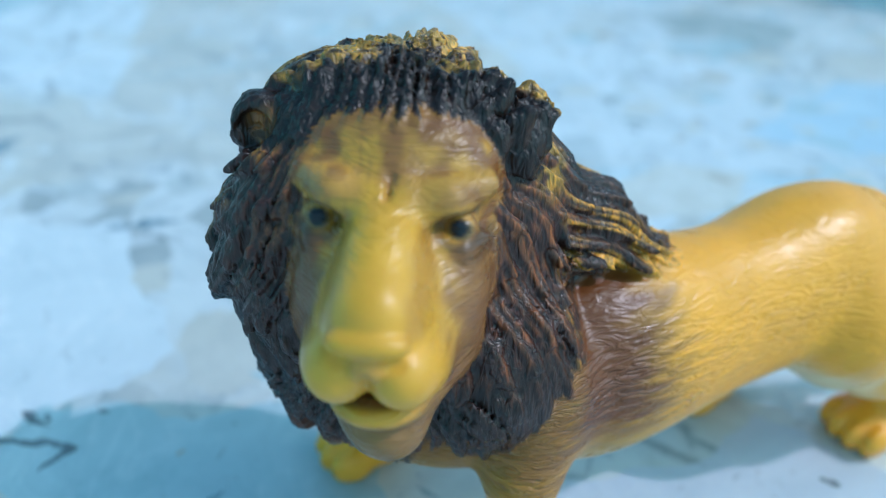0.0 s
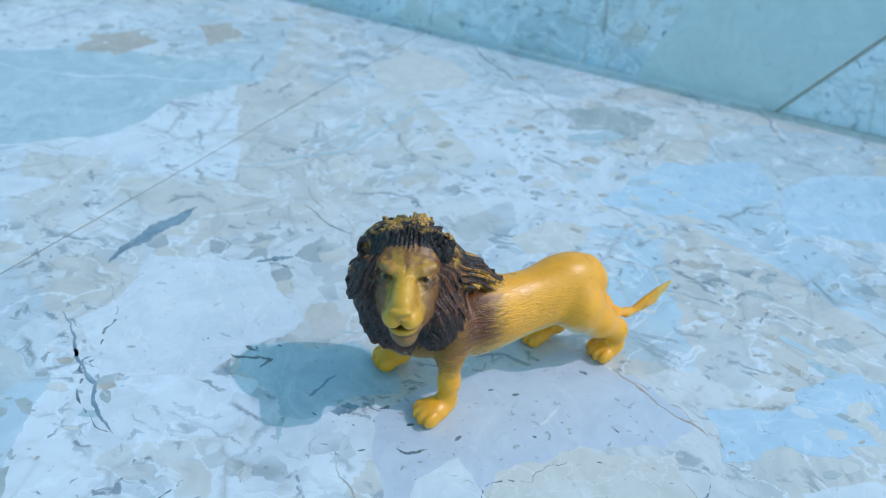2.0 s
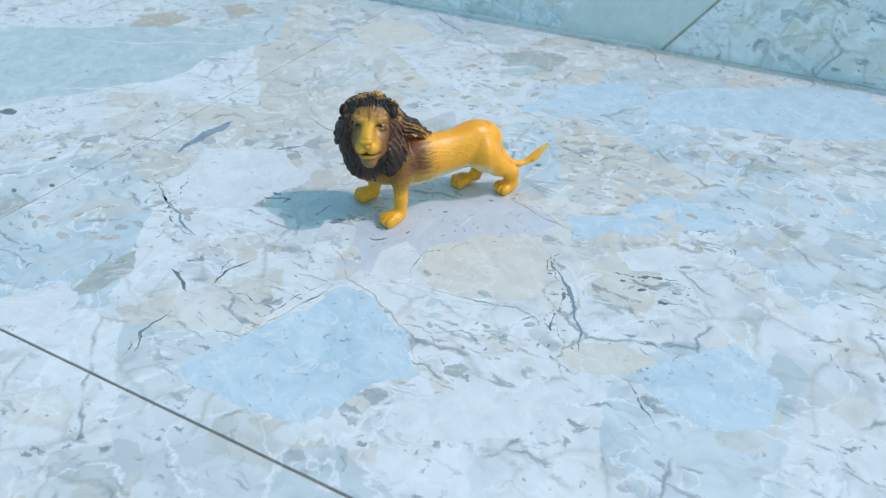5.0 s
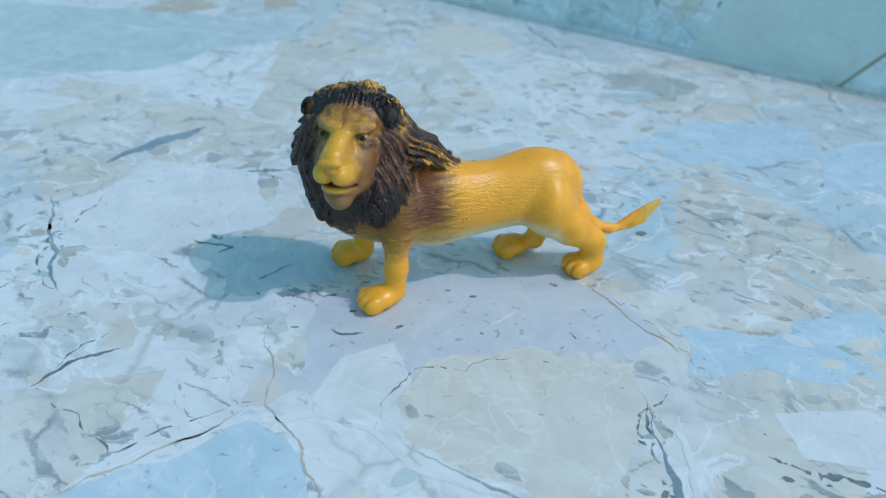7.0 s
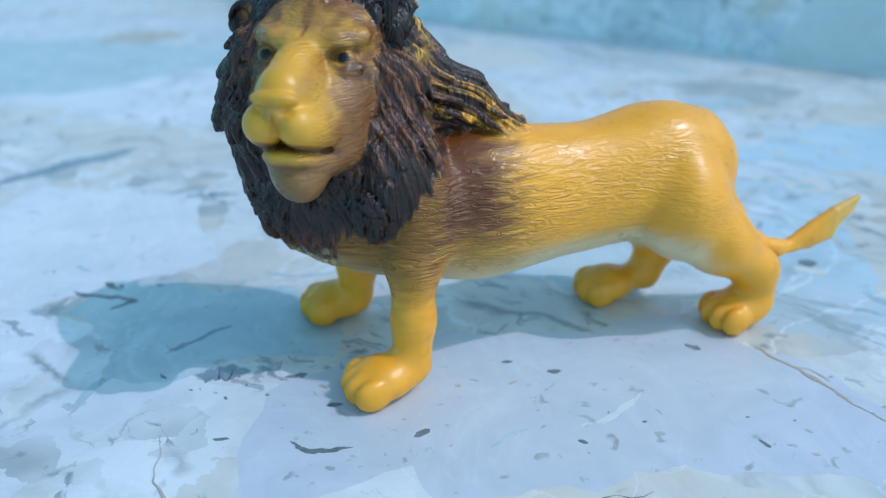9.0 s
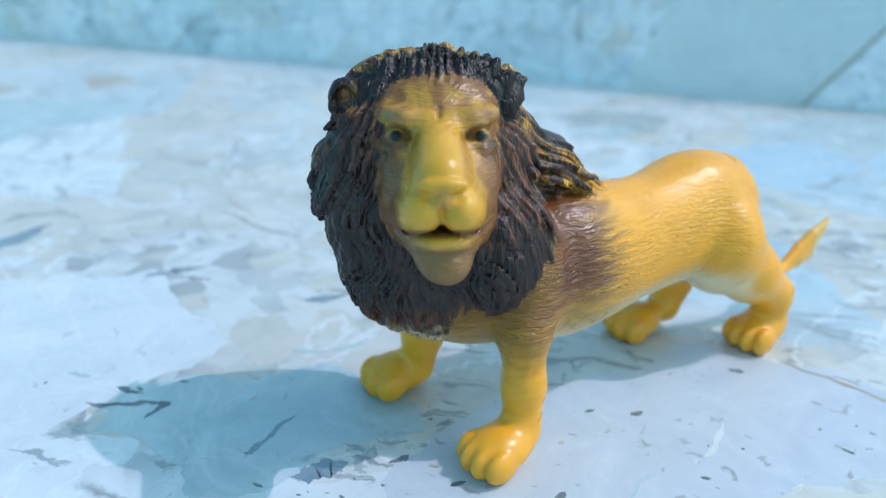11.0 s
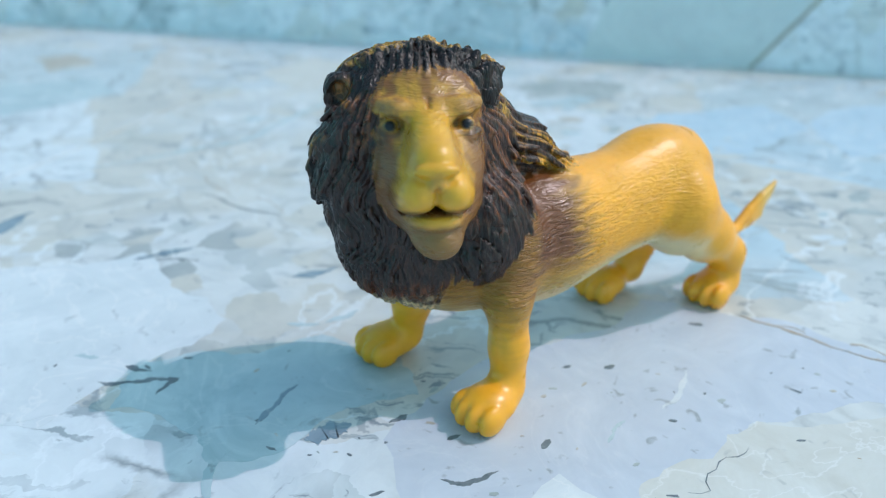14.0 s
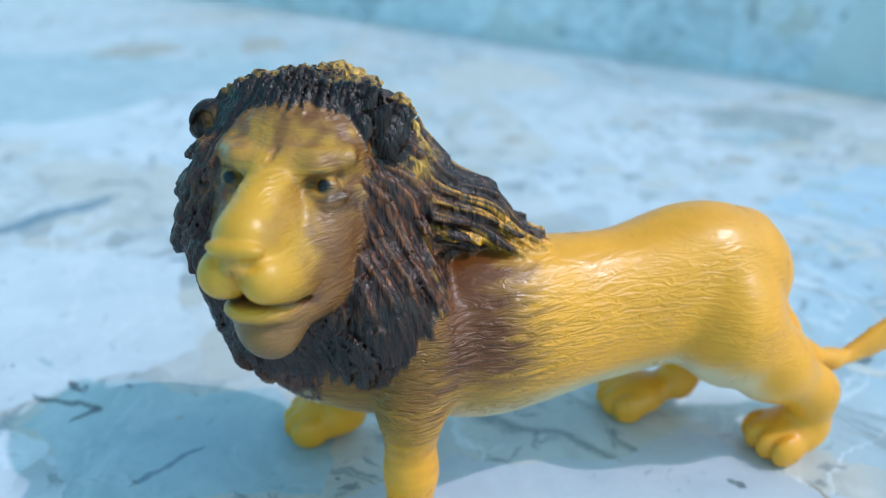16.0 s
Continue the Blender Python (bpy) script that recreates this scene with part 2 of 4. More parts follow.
for a in ((-2.4, -1.8, -2.4, -1.8), (-1.8, -1.2, -1.8, -1.2), (-1.2, -0.6, -1.2, -0.6), (-0.6, 0.0, -0.6, 0.0), (0.0, 0.20, 0.0, 0.242),
          (0.3009, 0.9, 0.3838, 0.9), (0.9, 1.5, 0.9, 1.5), (1.5, 2.1, 1.5, 2.1)):
    part("skirting_tile", skirting(*a), RISER, wall)
part("skirting_tile", skirting(0.1894, 0.2995, 0.2314, 0.3824, -0.0003), STONES["warm"], wall, "warm grey marble slab")
part("joint_filling", skirting(0.2978, 0.3026, 0.3807, 0.3855, 0.0005), BROWN_GROUT, wall, "brown grout in a slanting joint")
for jx in (-1.8, -1.2, -0.6, 0.0, 0.9, 1.5):
    part("joint_filling", skirting(jx - 0.0017, jx + 0.0017, jx - 0.0017, jx + 0.0017, 0.0009), MORTAR, wall)
part("wall_core", slab(-2.7, 2.7, 0.6345, 0.79, -0.01, 0.0935), GROUT, wall)
part("grout_backing", slab(-2.7, 2.7, 0.617, 0.6345, -0.01, 0.02), GROUT, wall)
part("ledge", slab(-2.7, 2.7, 0.617, 0.692, 0.0945, 0.1, 0.002), TURQUOISE, wall, "light turquoise painted ledge")
part("painted_wall", slab(-2.7, 2.7, 0.6925, 0.80, 0.094, 0.16, 0.002), SHADED_TURQUOISE, wall, "turquoise painted wall face, its shade put into the colour")

# unseen walls, added so that their sunlit turquoise fills the shadows with teal
for name, box in (("bounce_wall_west", (-2.15, -2.0, -3.0, 0.55, -0.01, 1.2)), ("bounce_wall_south", (-2.0, 2.4, -3.15, -3.0, -0.01, 1.2))):
    tagged(new(name, mesh_of(name, slab(*box, 0.004), TURQUOISE)), "unseen turquoise wall added to bounce teal light onto the floor", "wall", kind="structure")



def fillet(x0, x1):
    """Uneven bead of mortar along the foot of the skirting."""
    dice = random.Random(3)
    bm = bmesh.new()
    rows = []
    for k in range(int((x1 - x0) / 0.004) + 1):
        fx = x0 + 0.004 * k
        w, hgt = dice.uniform(0.0012, 0.0042), dice.uniform(0.0008, 0.0024)
        rows.append([bm.verts.new(p) for p in ((fx, 0.5995 - w, -0.001), (fx, 0.5997 - w * 0.7, 0.0007), (fx, 0.6004, hgt), (fx, 0.6012, -0.001))])
    for a, b in zip(rows, rows[1:]):
        for k in range(3):
            bm.faces.new((a[k], b[k], b[k + 1], a[k + 1]))
    return bm


part("mortar_fillet", fillet(-2.3, 0.30), MORTAR, wall, "pale uneven mortar along the foot of the skirting")
# ---------------------------------------------------------------- fragments and cracks set in the main tile
chance = random.Random(7)


def fragment(cx, cy, rx, ry, turn, lift, base=-0.001):
    """A flat angular stone chip with a ragged edge."""
    corners = chance.randint(5, 7)
    ring = [(2 * math.pi * (i + chance.uniform(-0.3, 0.3)) / corners, chance.uniform(0.75, 1.1)) for i in range(corners)]
    pts = [(r * math.cos(a), r * math.sin(a)) for a, r in ring]
    out = []
    for (ax, ay), (bx, by) in zip(pts, pts[1:] + pts[:1]):
        for k in range(7):
            f = k / 7
            j = 0.035 if k else 0
            out.append((ax + (bx - ax) * f + chance.uniform(-j, j), ay + (by - ay) * f + chance.uniform(-j, j)))
    c, s = math.cos(radians(turn)), math.sin(radians(turn))
    bm = bmesh.new()
    top = [bm.verts.new((cx + c * rx * px - s * ry * py, cy + s * rx * px + c * ry * py, lift)) for px, py in out]
    low = [bm.verts.new((v.co.x, v.co.y, base)) for v in top]
    bm.faces.new(top)
    for i in range(len(top)):
        k = (i + 1) % len(top)
        bm.faces.new((low[i], low[k], top[k], top[i]))
    return bm


def crack(points, width, lift, rough=0.16):
    """A thin wandering vein through the given points, tapered at both ends."""
    line = [Vector((*p, 0)) for p in points]
    for _ in range(4):
        finer = [line[0]]
        for a, b in zip(line, line[1:]):
            d = (b - a)
            finer += [(a + b) / 2 + Vector((-d.y, d.x, 0)) * chance.uniform(-rough, rough), b]
        line = finer
    bm = bmesh.new()
    rows = []
    for i, p in enumerate(line):
        d = (line[min(i + 1, len(line) - 1)] - line[max(i - 1, 0)]).normalized()
        n = Vector((-d.y, d.x, 0))
        w = 0.55 * width * (0.15 + 0.85 * math.sin(math.pi * (i + 0.2) / (len(line) - 0.6))) * chance.choice((0.1, 0.3, 0.6, 1.0, 1.3)) / 2
        rows.append([bm.verts.new((p + n * k * w).to_tuple()[:2] + (z,)) for k, z in ((1, -0.001), (1, lift), (-1, lift), (-1, -0.001))])
    for r, q in zip(rows, rows[1:]):
        if chance.random() < 0.22:
            continue
        for k in range(3):
            bm.faces.new((r[k], r[k + 1], q[k + 1], q[k]))
    return bm


for kind, fx, fy, rx, ry, turn in (
        ("grey", 0.110, 0.067, 0.030, 0.015, 100), ("white", 0.095, 0.022, 0.033, 0.026, 35), ("white", 0.400, 0.240, 0.030, 0.016, 30),
        
        ("white", 0.352, 0.067, 0.052, 0.018, 28), ("blue", 0.458, 0.145, 0.042, 0.033, 29), ("grey", -0.011, 0.085, 0.016, 0.017, 29),
        ("grey", 0.333, 0.091, 0.008, 0.006, 28), ("teal", 0.202, 0.481, 0.025, 0.013, 31), ("grey", 0.437, 0.393, 0.018, 0.010, 28)):
    part("stone_fragment", fragment(fx, fy, rx, ry, turn, 0.00004 + chance.uniform(0, 0.00003)), STONES[kind], floor)
for kind, fx, fy, rx, ry, turn in (
        ("brown", -0.136, 0.482, 0.018, 0.020, 32), ("brown", -0.197, 0.404, 0.028, 0.016, 31), ("white", -0.167, 0.425, 0.024, 0.010, 60),
        ("grey", 0.376, 0.335, 0.011, 0.007, 28), ("beige", 0.400, 0.138, 0.026, 0.015, 29),
        ("beige", 0.040, 0.505, 0.050, 0.040, 32), ("white", 0.257, 0.159, 0.022, 0.016, 100), ("beige", 0.225, 0.345, 0.026, 0.018, 60),
        ("blue", 0.397, 0.296, 0.052, 0.026, 30), ("teal", -0.268, 0.265, 0.034, 0.080, 31), ("white", -0.076, 0.217, 0.033, 0.014, 31)):
    part("stone_fragment", fragment(fx, fy, rx, ry, turn, 0.00004 + chance.uniform(0, 0.00003)), STONES[kind], floor)
for kind, width, points in (
        ("dark", 0.0030, ((0.334, 0.215), (0.355, 0.187), (0.362, 0.155), (0.385, 0.119))), 
        ("dark", 0.0060, ((0.033, 0.209), (0.042, 0.246))), ("rust", 0.0012, ((0.011, 0.396), (0.060, 0.381))),
        ("rust", 0.0010, ((0.055, 0.334), (0.130, 0.286))), ("rust", 0.0011, ((0.291, 0.260), (0.333, 0.248))), ("rust", 0.0012, ((0.451, 0.307), (0.559, 0.252))),
        ("dark", 0.0022, ((0.053, 0.186), (0.084, 0.143), (0.125, 0.120))), ("dark", 0.0015, ((0.172, 0.092), (0.167, 0.118))), ("dark", 0.0014, ((0.166, 0.028), (0.174, 0.016))),
        ("dark", 0.0014, ((0.174, 0.086), (0.219, 0.085), (0.235, 0.127))), ("dark", 0.0014, ((0.412, 0.160), (0.427, 0.158))), ("dark", 0.0016, ((0.415, 0.126), (0.438, 0.102))),
        ("dark", 0.0012, ((0.276, 0.143), (0.267, 0.174), (0.290, 0.202)))):
    part("vein", crack(points, width, 0.00009), STONES[kind], floor)
for kind, width, points in (
        ("dark", 0.0050, ((0.379, 0.213), (0.397, 0.217), (0.418, 0.225))), ("dark", 0.0020, ((0.107, 0.242), (0.124, 0.247))), 
        ("dark", 0.0016, ((0.342, 0.221), (0.339, 0.205), (0.350, 0.190)))):
    part("vein", crack(points, width, 0.00011), STONES[kind], floor)

for kind, fx, fy, rx, ry, turn in (("grey", 0.320, 0.664, 0.012, 0.007, 20), ("white", 0.377, 0.678, 0.010, 0.003, -20)):
    part("paint_chip", fragment(fx, fy, rx, ry, turn, 0.1003, 0.0985), STONES[kind], wall, "bare patch where the paint has flaked off")



def rubble(line, spread, count, small, big, kinds):
    """Small broken chips strewn along a line, lying with the bedding."""
    for _ in range(count):
        k = chance.uniform(0, len(line) - 1.001)
        (ax, ay), (bx, by) = line[int(k)], line[int(k) + 1]
        f = k - int(k)
        cx, cy = ax + (bx - ax) * f + chance.gauss(0, spread), ay + (by - ay) * f + chance.gauss(0, spread)
        size = small + (big - small) * chance.random() ** 2.2
        part("stone_chip", fragment(cx, cy, size, size * chance.uniform(0.3, 0.65), chance.gauss(25, 30), chance.uniform(0.00008, 0.00012)), STONES[chance.choice(kinds)], floor)


def patch(corners, lift):
    """A larger flat fragment with the given corners and a ragged edge."""
    line = [Vector((*p, 0)) for p in corners]
    line.append(line[0])
    for _ in range(4):
        finer = [line[0]]
        for a, b in zip(line, line[1:]):
            d = b - a
            finer += [(a + b) / 2 + Vector((-d.y, d.x, 0)) * chance.uniform(-0.13, 0.13), b]
        line = finer
    bm = bmesh.new()
    top = [bm.verts.new((p.x, p.y, lift)) for p in line[:-1]]
    low = [bm.verts.new((p.x, p.y, -0.001)) for p in line[:-1]]
    bm.faces.new(top)
    for i in range(len(top)):
        k = (i + 1) % len(top)
        bm.faces.new((low[i], low[k], top[k], top[i]))
    bmesh.ops.triangulate(bm, faces=bm.faces[:])
    bmesh.ops.recalc_face_normals(bm, faces=bm.faces[:])
    return bm


for n, (kind, corners) in enumerate((
        ("lilac", ((0.212, 0.180), (0.228, 0.225), (0.262, 0.262), (0.300, 0.262), (0.330, 0.246), (0.322, 0.228), (0.292, 0.212), (0.268, 0.183), (0.272, 0.150), (0.240, 0.140))),
        ("beige", ((0.268, 0.183), (0.292, 0.212), (0.326, 0.229), (0.342, 0.209), (0.348, 0.171), (0.330, 0.153), (0.285, 0.147), (0.272, 0.158))),
        ("blue", ((0.205, 0.025), (0.218, 0.059), (0.237, 0.125), (0.296, 0.106), (0.318, 0.080), (0.285, 0.025))),
        ("blue", ((0.330, 0.472), (0.391, 0.538), (0.498, 0.580), (0.560, 0.540), (0.502, 0.480), (0.342, 0.423))),
        ("teal", ((-0.330, 0.303), (-0.220, 0.391), (-0.083, 0.447), (-0.053, 0.418), (-0.079, 0.287), (-0.167, 0.181), (-0.260, 0.200))),
        ("blue", ((0.256, 0.470), (0.310, 0.505), (0.330, 0.462), (0.300, 0.415), (0.235, 0.400))),
        # teal stone traced to the head's cast shadow; its colour deepens that shade
        ("teal", ((0.146, 0.171), (0.140, 0.189), (0.180, 0.216), (0.204, 0.212), (0.214, 0.198), (0.198, 0.186), (0.193, 0.171), (0.178, 0.162), (0.171, 0.169))),
        ("grey", ((0.164, 0.505), (0.202, 0.537), (0.233, 0.530), (0.226, 0.491), (0.189, 0.480))),
        ("blue", ((0.331, 0.257), (0.377, 0.291), (0.391, 0.267), (0.344, 0.233))),
        ("brown", ((-0.227, 0.413), (-0.205, 0.445), (-0.171, 0.437), (-0.176, 0.395))),
        ("brown", ((-0.173, 0.485), (-0.152, 0.508), (-0.122, 0.488), (-0.131, 0.452))),
        ("white", ((0.060, 0.160), (0.050, 0.215), (0.100, 0.245), (0.150, 0.215), (0.135, 0.160), (0.100, 0.138))))):
    part("stone_fragment", patch(corners, 0.00002 + 0.000006 * n), STONES[kind], floor)


def seam(points, width, lift, wander=0.10):
    """A filled break through the given points, of nearly even width and with swellings."""
    line = [Vector((*p, 0)) for p in points]
    for _ in range(4):
        finer = [line[0]]
        for a, b in zip(line, line[1:]):
            d = b - a
            finer += [(a + b) / 2 + Vector((-d.y, d.x, 0)) * chance.uniform(-wander, wander), b]
        line = finer
    bm = bmesh.new()
    rows, swell = [], 1.0
    for i, p in enumerate(line):
        d = (line[min(i + 1, len(line) - 1)] - line[max(i - 1, 0)]).normalized()
        n = Vector((-d.y, d.x, 0))
        swell = 0.7 * swell + 0.3 * chance.choice((0.1, 0.5, 1.0, 1.9))
        w = 0.5 * width * swell * min(1.0, 0.1 + 4.0 * min(i, len(line) - 1 - i) / len(line))
        rows.append([bm.verts.new((p + n * k * w).to_tuple()[:2] + (z,)) for k, z in ((1, -0.001), (1, lift), (-1, lift), (-1, -0.001))])
    for r, q in zip(rows, rows[1:]):
        for k in range(3):
            bm.faces.new((r[k], r[k + 1], q[k + 1], q[k]))
    return bm


for kind, width, points in (
        ("slate", 0.0085, ((0.038, 0.198), (0.035, 0.231), (0.038, 0.262))), ("brown", 0.0008, ((0.206, 0.158), (0.229, 0.143), (0.240, 0.129), (0.270, 0.118), (0.296, 0.106), (0.318, 0.080))),
        ("grey", 0.0011, ((0.286, 0.145), (0.311, 0.147), (0.340, 0.154), (0.357, 0.148))), ("slate", 0.0018, ((0.341, 0.209), (0.355, 0.190), (0.370, 0.169), (0.381, 0.149), (0.384, 0.135))),
        ("white", 0.0042, ((0.350, 0.212), (0.366, 0.186), (0.377, 0.166))), ("slate", 0.0016, ((0.050, 0.160), (0.088, 0.140), (0.110, 0.127), (0.128, 0.120))),
        ("dark", 0.0013, ((0.176, 0.022), (0.167, 0.035), (0.170, 0.054))), ("dark", 0.0015, ((0.173, 0.085), (0.171, 0.100), (0.178, 0.116))),
        ("brown", 0.0010, ((0.221, 0.065), (0.228, 0.087), (0.236, 0.123))), ("teal", 0.0030, ((0.016, 0.305), (0.054, 0.346), (0.068, 0.361), (0.075, 0.449), (0.129, 0.519))),
        ("dark", 0.0009, ((0.088, 0.297), (0.128, 0.287))), ("white", 0.0070, ((0.150, 0.475), (0.179, 0.470), (0.206, 0.494))), ("dark", 0.0013, ((0.053, 0.587), (0.080, 0.560), (0.112, 0.540))),
        ("dark", 0.0022, ((0.140, 0.086), (0.164, 0.074))), ("white", 0.0034, ((0.060, 0.140), (0.100, 0.152), (0.135, 0.165))), ("white", 0.0028, ((-0.250, 0.330), (-0.150, 0.360), (-0.060, 0.420))), ("white", 0.0030, ((-0.160, 0.220), (-0.090, 0.262), (-0.030, 0.290))),
        ("white", 0.0026, ((0.220, 0.060), (0.240, 0.122), (0.272, 0.142), (0.330, 0.150))), ("rust", 0.0010, ((0.316, 0.250), (0.336, 0.244))),
        ("dark", 0.0022, ((0.211, 0.186), (0.214, 0.190))), 
        ("dark", 0.0012, ((0.228, 0.172), (0.233, 0.172), (0.239, 0.178))), ("dark", 0.0030, ((0.286, 0.313), (0.290, 0.317))),
        ("slate", 0.0040, ((0.101, 0.239), (0.107, 0.246), (0.114, 0.253))), ("slate", 0.0034, ((0.156, 0.244), (0.167, 0.254))),
        ("slate", 0.0016, ((0.182, 0.176), (0.183, 0.185), (0.184, 0.193))), ("dark", 0.0016, ((0.136, 0.179), (0.145, 0.182), (0.154, 0.186), (0.153, 0.179))),
        ("teal", 0.0016, ((0.178, 0.222), (0.184, 0.231))), ("dark", 0.0016, ((0.138, 0.187), (0.146, 0.187))), ("teal", 0.0018, ((0.168, 0.218), (0.177, 0.221))),
        ("teal", 0.0014, ((0.122, 0.187), (0.129, 0.188))), ("teal", 0.0012, ((0.260, 0.194), (0.263, 0.203))), ("slate", 0.0045, ((0.195, 0.175), (0.199, 0.179), (0.203, 0.183))),
        ("rust", 0.0011, ((0.290, 0.261), (0.303, 0.256), (0.316, 0.250))), ("white", 0.0016, ((0.271, 0.210), (0.276, 0.228))), ("teal", 0.0018, ((0.186, 0.150), (0.177, 0.173))),
        ("dark", 0.0014, ((0.276, 0.252), (0.280, 0.252)))):
    part("vein", seam(points, width, 0.00014), STONES[kind], floor)


rubble(((0.10, 0.44), (0.20, 0.44), (0.27, 0.40), (0.33, 0.33), (0.41, 0.28)), 0.026, 170, 0.002, 0.010, ("grey", "grey", "teal", "beige", "beige", "brown", "brown", "white"))
rubble(((-0.16, 0.16), (-0.08, 0.14), (-0.02, 0.12)), 0.025, 50, 0.002, 0.010, ("grey", "teal", "beige", "dark", "brown"))
rubble(((0.0, 0.08), (0.06, 0.10), (0.10, 0.14)), 0.018, 40, 0.0015, 0.007, ("grey", "grey", "beige", "brown"))
rubble(((0.344, 0.203), (0.366, 0.165), (0.381, 0.136)), 0.005, 22, 0.001, 0.0055, ("grey", "grey", "dark", "brown", "beige"))
rubble(((0.378, 0.206), (0.409, 0.204), (0.427, 0.216)), 0.004, 26, 0.0008, 0.0038, ("grey", "dark", "dark", "brown"))
rubble(((0.27, 0.15), (0.31, 0.13), (0.35, 0.13)), 0.012, 22, 0.0015, 0.006, ("grey", "brown", "beige", "beige", "teal"))
rubble(((0.05, 0.20), (0.12, 0.13), (0.18, 0.10)), 0.02, 24, 0.001, 0.006, ("grey", "teal", "white", "beige"))
rubble(((-0.22, 0.42), (-0.12, 0.46), (0.0, 0.52)), 0.025, 30, 0.002, 0.011, ("brown", "beige", "grey", "white"))
rubble(((0.10, 0.55), (0.25, 0.56), (0.42, 0.575)), 0.014, 70, 0.0015, 0.008, ("grey", "teal", "beige", "beige", "brown"))
rubble(((0.36, 0.33), (0.42, 0.36), (0.50, 0.38)), 0.025, 50, 0.0015, 0.009, ("grey", "teal", "brown", "beige", "beige"))
rubble(((0.16, 0.19), (0.20, 0.178), (0.24, 0.20), (0.30, 0.22)), 0.012, 40, 0.0005, 0.0022, ("dark", "dark", "grey", "brown"))
rubble(((0.24, 0.19), (0.30, 0.20), (0.36, 0.24)), 0.02, 22, 0.0004, 0.0013, ("dark", "grey", "rust"))
for width, points in (
        (0.0030, ((0.352, 0.192), (0.348, 0.178), (0.360, 0.160), (0.366, 0.140))),
        (0.0026, ((0.366, 0.150), (0.376, 0.128), (0.388, 0.112))), (0.0030, ((0.340, 0.210), (0.347, 0.205), (0.352, 0.196))),
        (0.0022, ((0.288, 0.106), (0.318, 0.118), (0.350, 0.130))), (0.0020, ((0.333, 0.248), (0.352, 0.236)))):
    part("vein", crack(points, width, 0.00013, 0.22), STONES["brown"], floor)
# ---------------------------------------------------------------- toy lion
MM = 0.001
STEP = 0.37
LO = np.array((-95.0, -38.0, -0.6))
HI = np.array((72.0, 34.0, 92.0))
SHAPE = np.ceil((HI - LO) / STEP).astype(int)
BODY, MANE, HEAD = (np.full(SHAPE, 9.0, np.float32) for _ in range(3))
layer = [BODY]


def unit(v):
    v = np.array(v, float)
    return v / np.linalg.norm(v)


def window(lo, hi, pad):
    a = np.clip(np.floor((np.minimum(lo, hi) - pad - LO) / STEP).astype(int), 0, SHAPE)
    b = np.clip(np.ceil((np.maximum(lo, hi) + pad - LO) / STEP).astype(int) + 1, 0, SHAPE)
    sl = tuple(slice(p, q) for p, q in zip(a, b))
    g = [LO[k] + STEP * np.arange(a[k], b[k]) for k in range(3)]
    return sl, g[0][:, None, None], g[1][None, :, None], g[2][None, None, :]


def melt(f, d, k):
    h = np.maximum(k - np.abs(f - d), 0) / k
    return np.minimum(f, d) - h * h * k * 0.25


def ball(c, r, k=2.0, axes=None, cut=False):
    """An ellipsoid: centre, three radii, and optionally three axes as rows."""
    c, r = np.array(c, float), np.array(r, float) * np.ones(3)
    sl, X, Y, Z = window(c - r.max(), c + r.max(), k + 2)
    P = (X - c[0], Y - c[1], Z - c[2])
    A = np.eye(3) if axes is None else np.array(axes)
    q = [A[i][0] * P[0] + A[i][1] * P[1] + A[i][2] * P[2] for i in range(3)]
    k0 = np.sqrt((q[0] / r[0]) ** 2 + (q[1] / r[1]) ** 2 + (q[2] / r[2]) ** 2)
    k1 = np.sqrt((q[0] / r[0] ** 2) ** 2 + (q[1] / r[1] ** 2) ** 2 + (q[2] / r[2] ** 2) ** 2)
    d = k0 * (k0 - 1) / np.maximum(k1, 1e-6)
    f = layer[0]
    f[sl] = -melt(-f[sl], d, k) if cut else melt(f[sl], d, k)


def limb(points, k=2.0):
    """Tapered round limb through (x, y, z, radius) points."""
    f = layer[0]
    for p, q in zip(points, points[1:]):
        a, b = np.array(p[:3], float), np.array(q[:3], float)
        ra, rb = p[3], q[3]
        big = max(ra, rb)
        sl, X, Y, Z = window(np.minimum(a, b) - big, np.maximum(a, b) + big, k + 1.0)
        ab = b - a
        h = np.clip(((X - a[0]) * ab[0] + (Y - a[1]) * ab[1] + (Z - a[2]) * ab[2]) / max(ab @ ab, 1e-6), 0, 1)
        d = np.sqrt((X - a[0] - h * ab[0]) ** 2 + (Y - a[1] - h * ab[1]) ** 2 + (Z - a[2] - h * ab[2]) ** 2) - (ra + (rb - ra) * h)
        f[sl] = melt(f[sl], d, k)


# trunk
ball((13, 0, 35.8), (24, 14, 17.2), 4)
ball((-8, -1.5, 36.5), (24, 11.8, 15.0), 6)
ball((-30.5, -4, 38.5), (20.5, 13.0, 16), 6)
ball((-34.5, 1.8, 33), (9.0, 12.0, 14), 2.5)
ball((32, -2, 37), (14, 12.5, 16), 6)
ball((38, -2, 35), (11, 10, 11), 5)
# hind legs
limb([(-34, 3, 33, 11.2), (-44.5, 5.2, 23.5, 7.6), (-55.6, 5.6, 15, 4.9), (-57.0, 5.4, 7, 4.5)], 3)
limb([(-30, -10, 34, 11), (-34, -13, 24, 7.2), (-40, -14, 14, 4.6), (-37, -14, 6.5, 4.5)], 3)
# fore legs
ball((25, 8.5, 37), (7.5, 6.5, 12), 3)
limb([(26, 6.5, 40, 8), (28.5, 11.2, 28, 5.1), (28.9, 12.7, 16, 4.2), (29.6, 13.8, 6, 4.2)], 3)
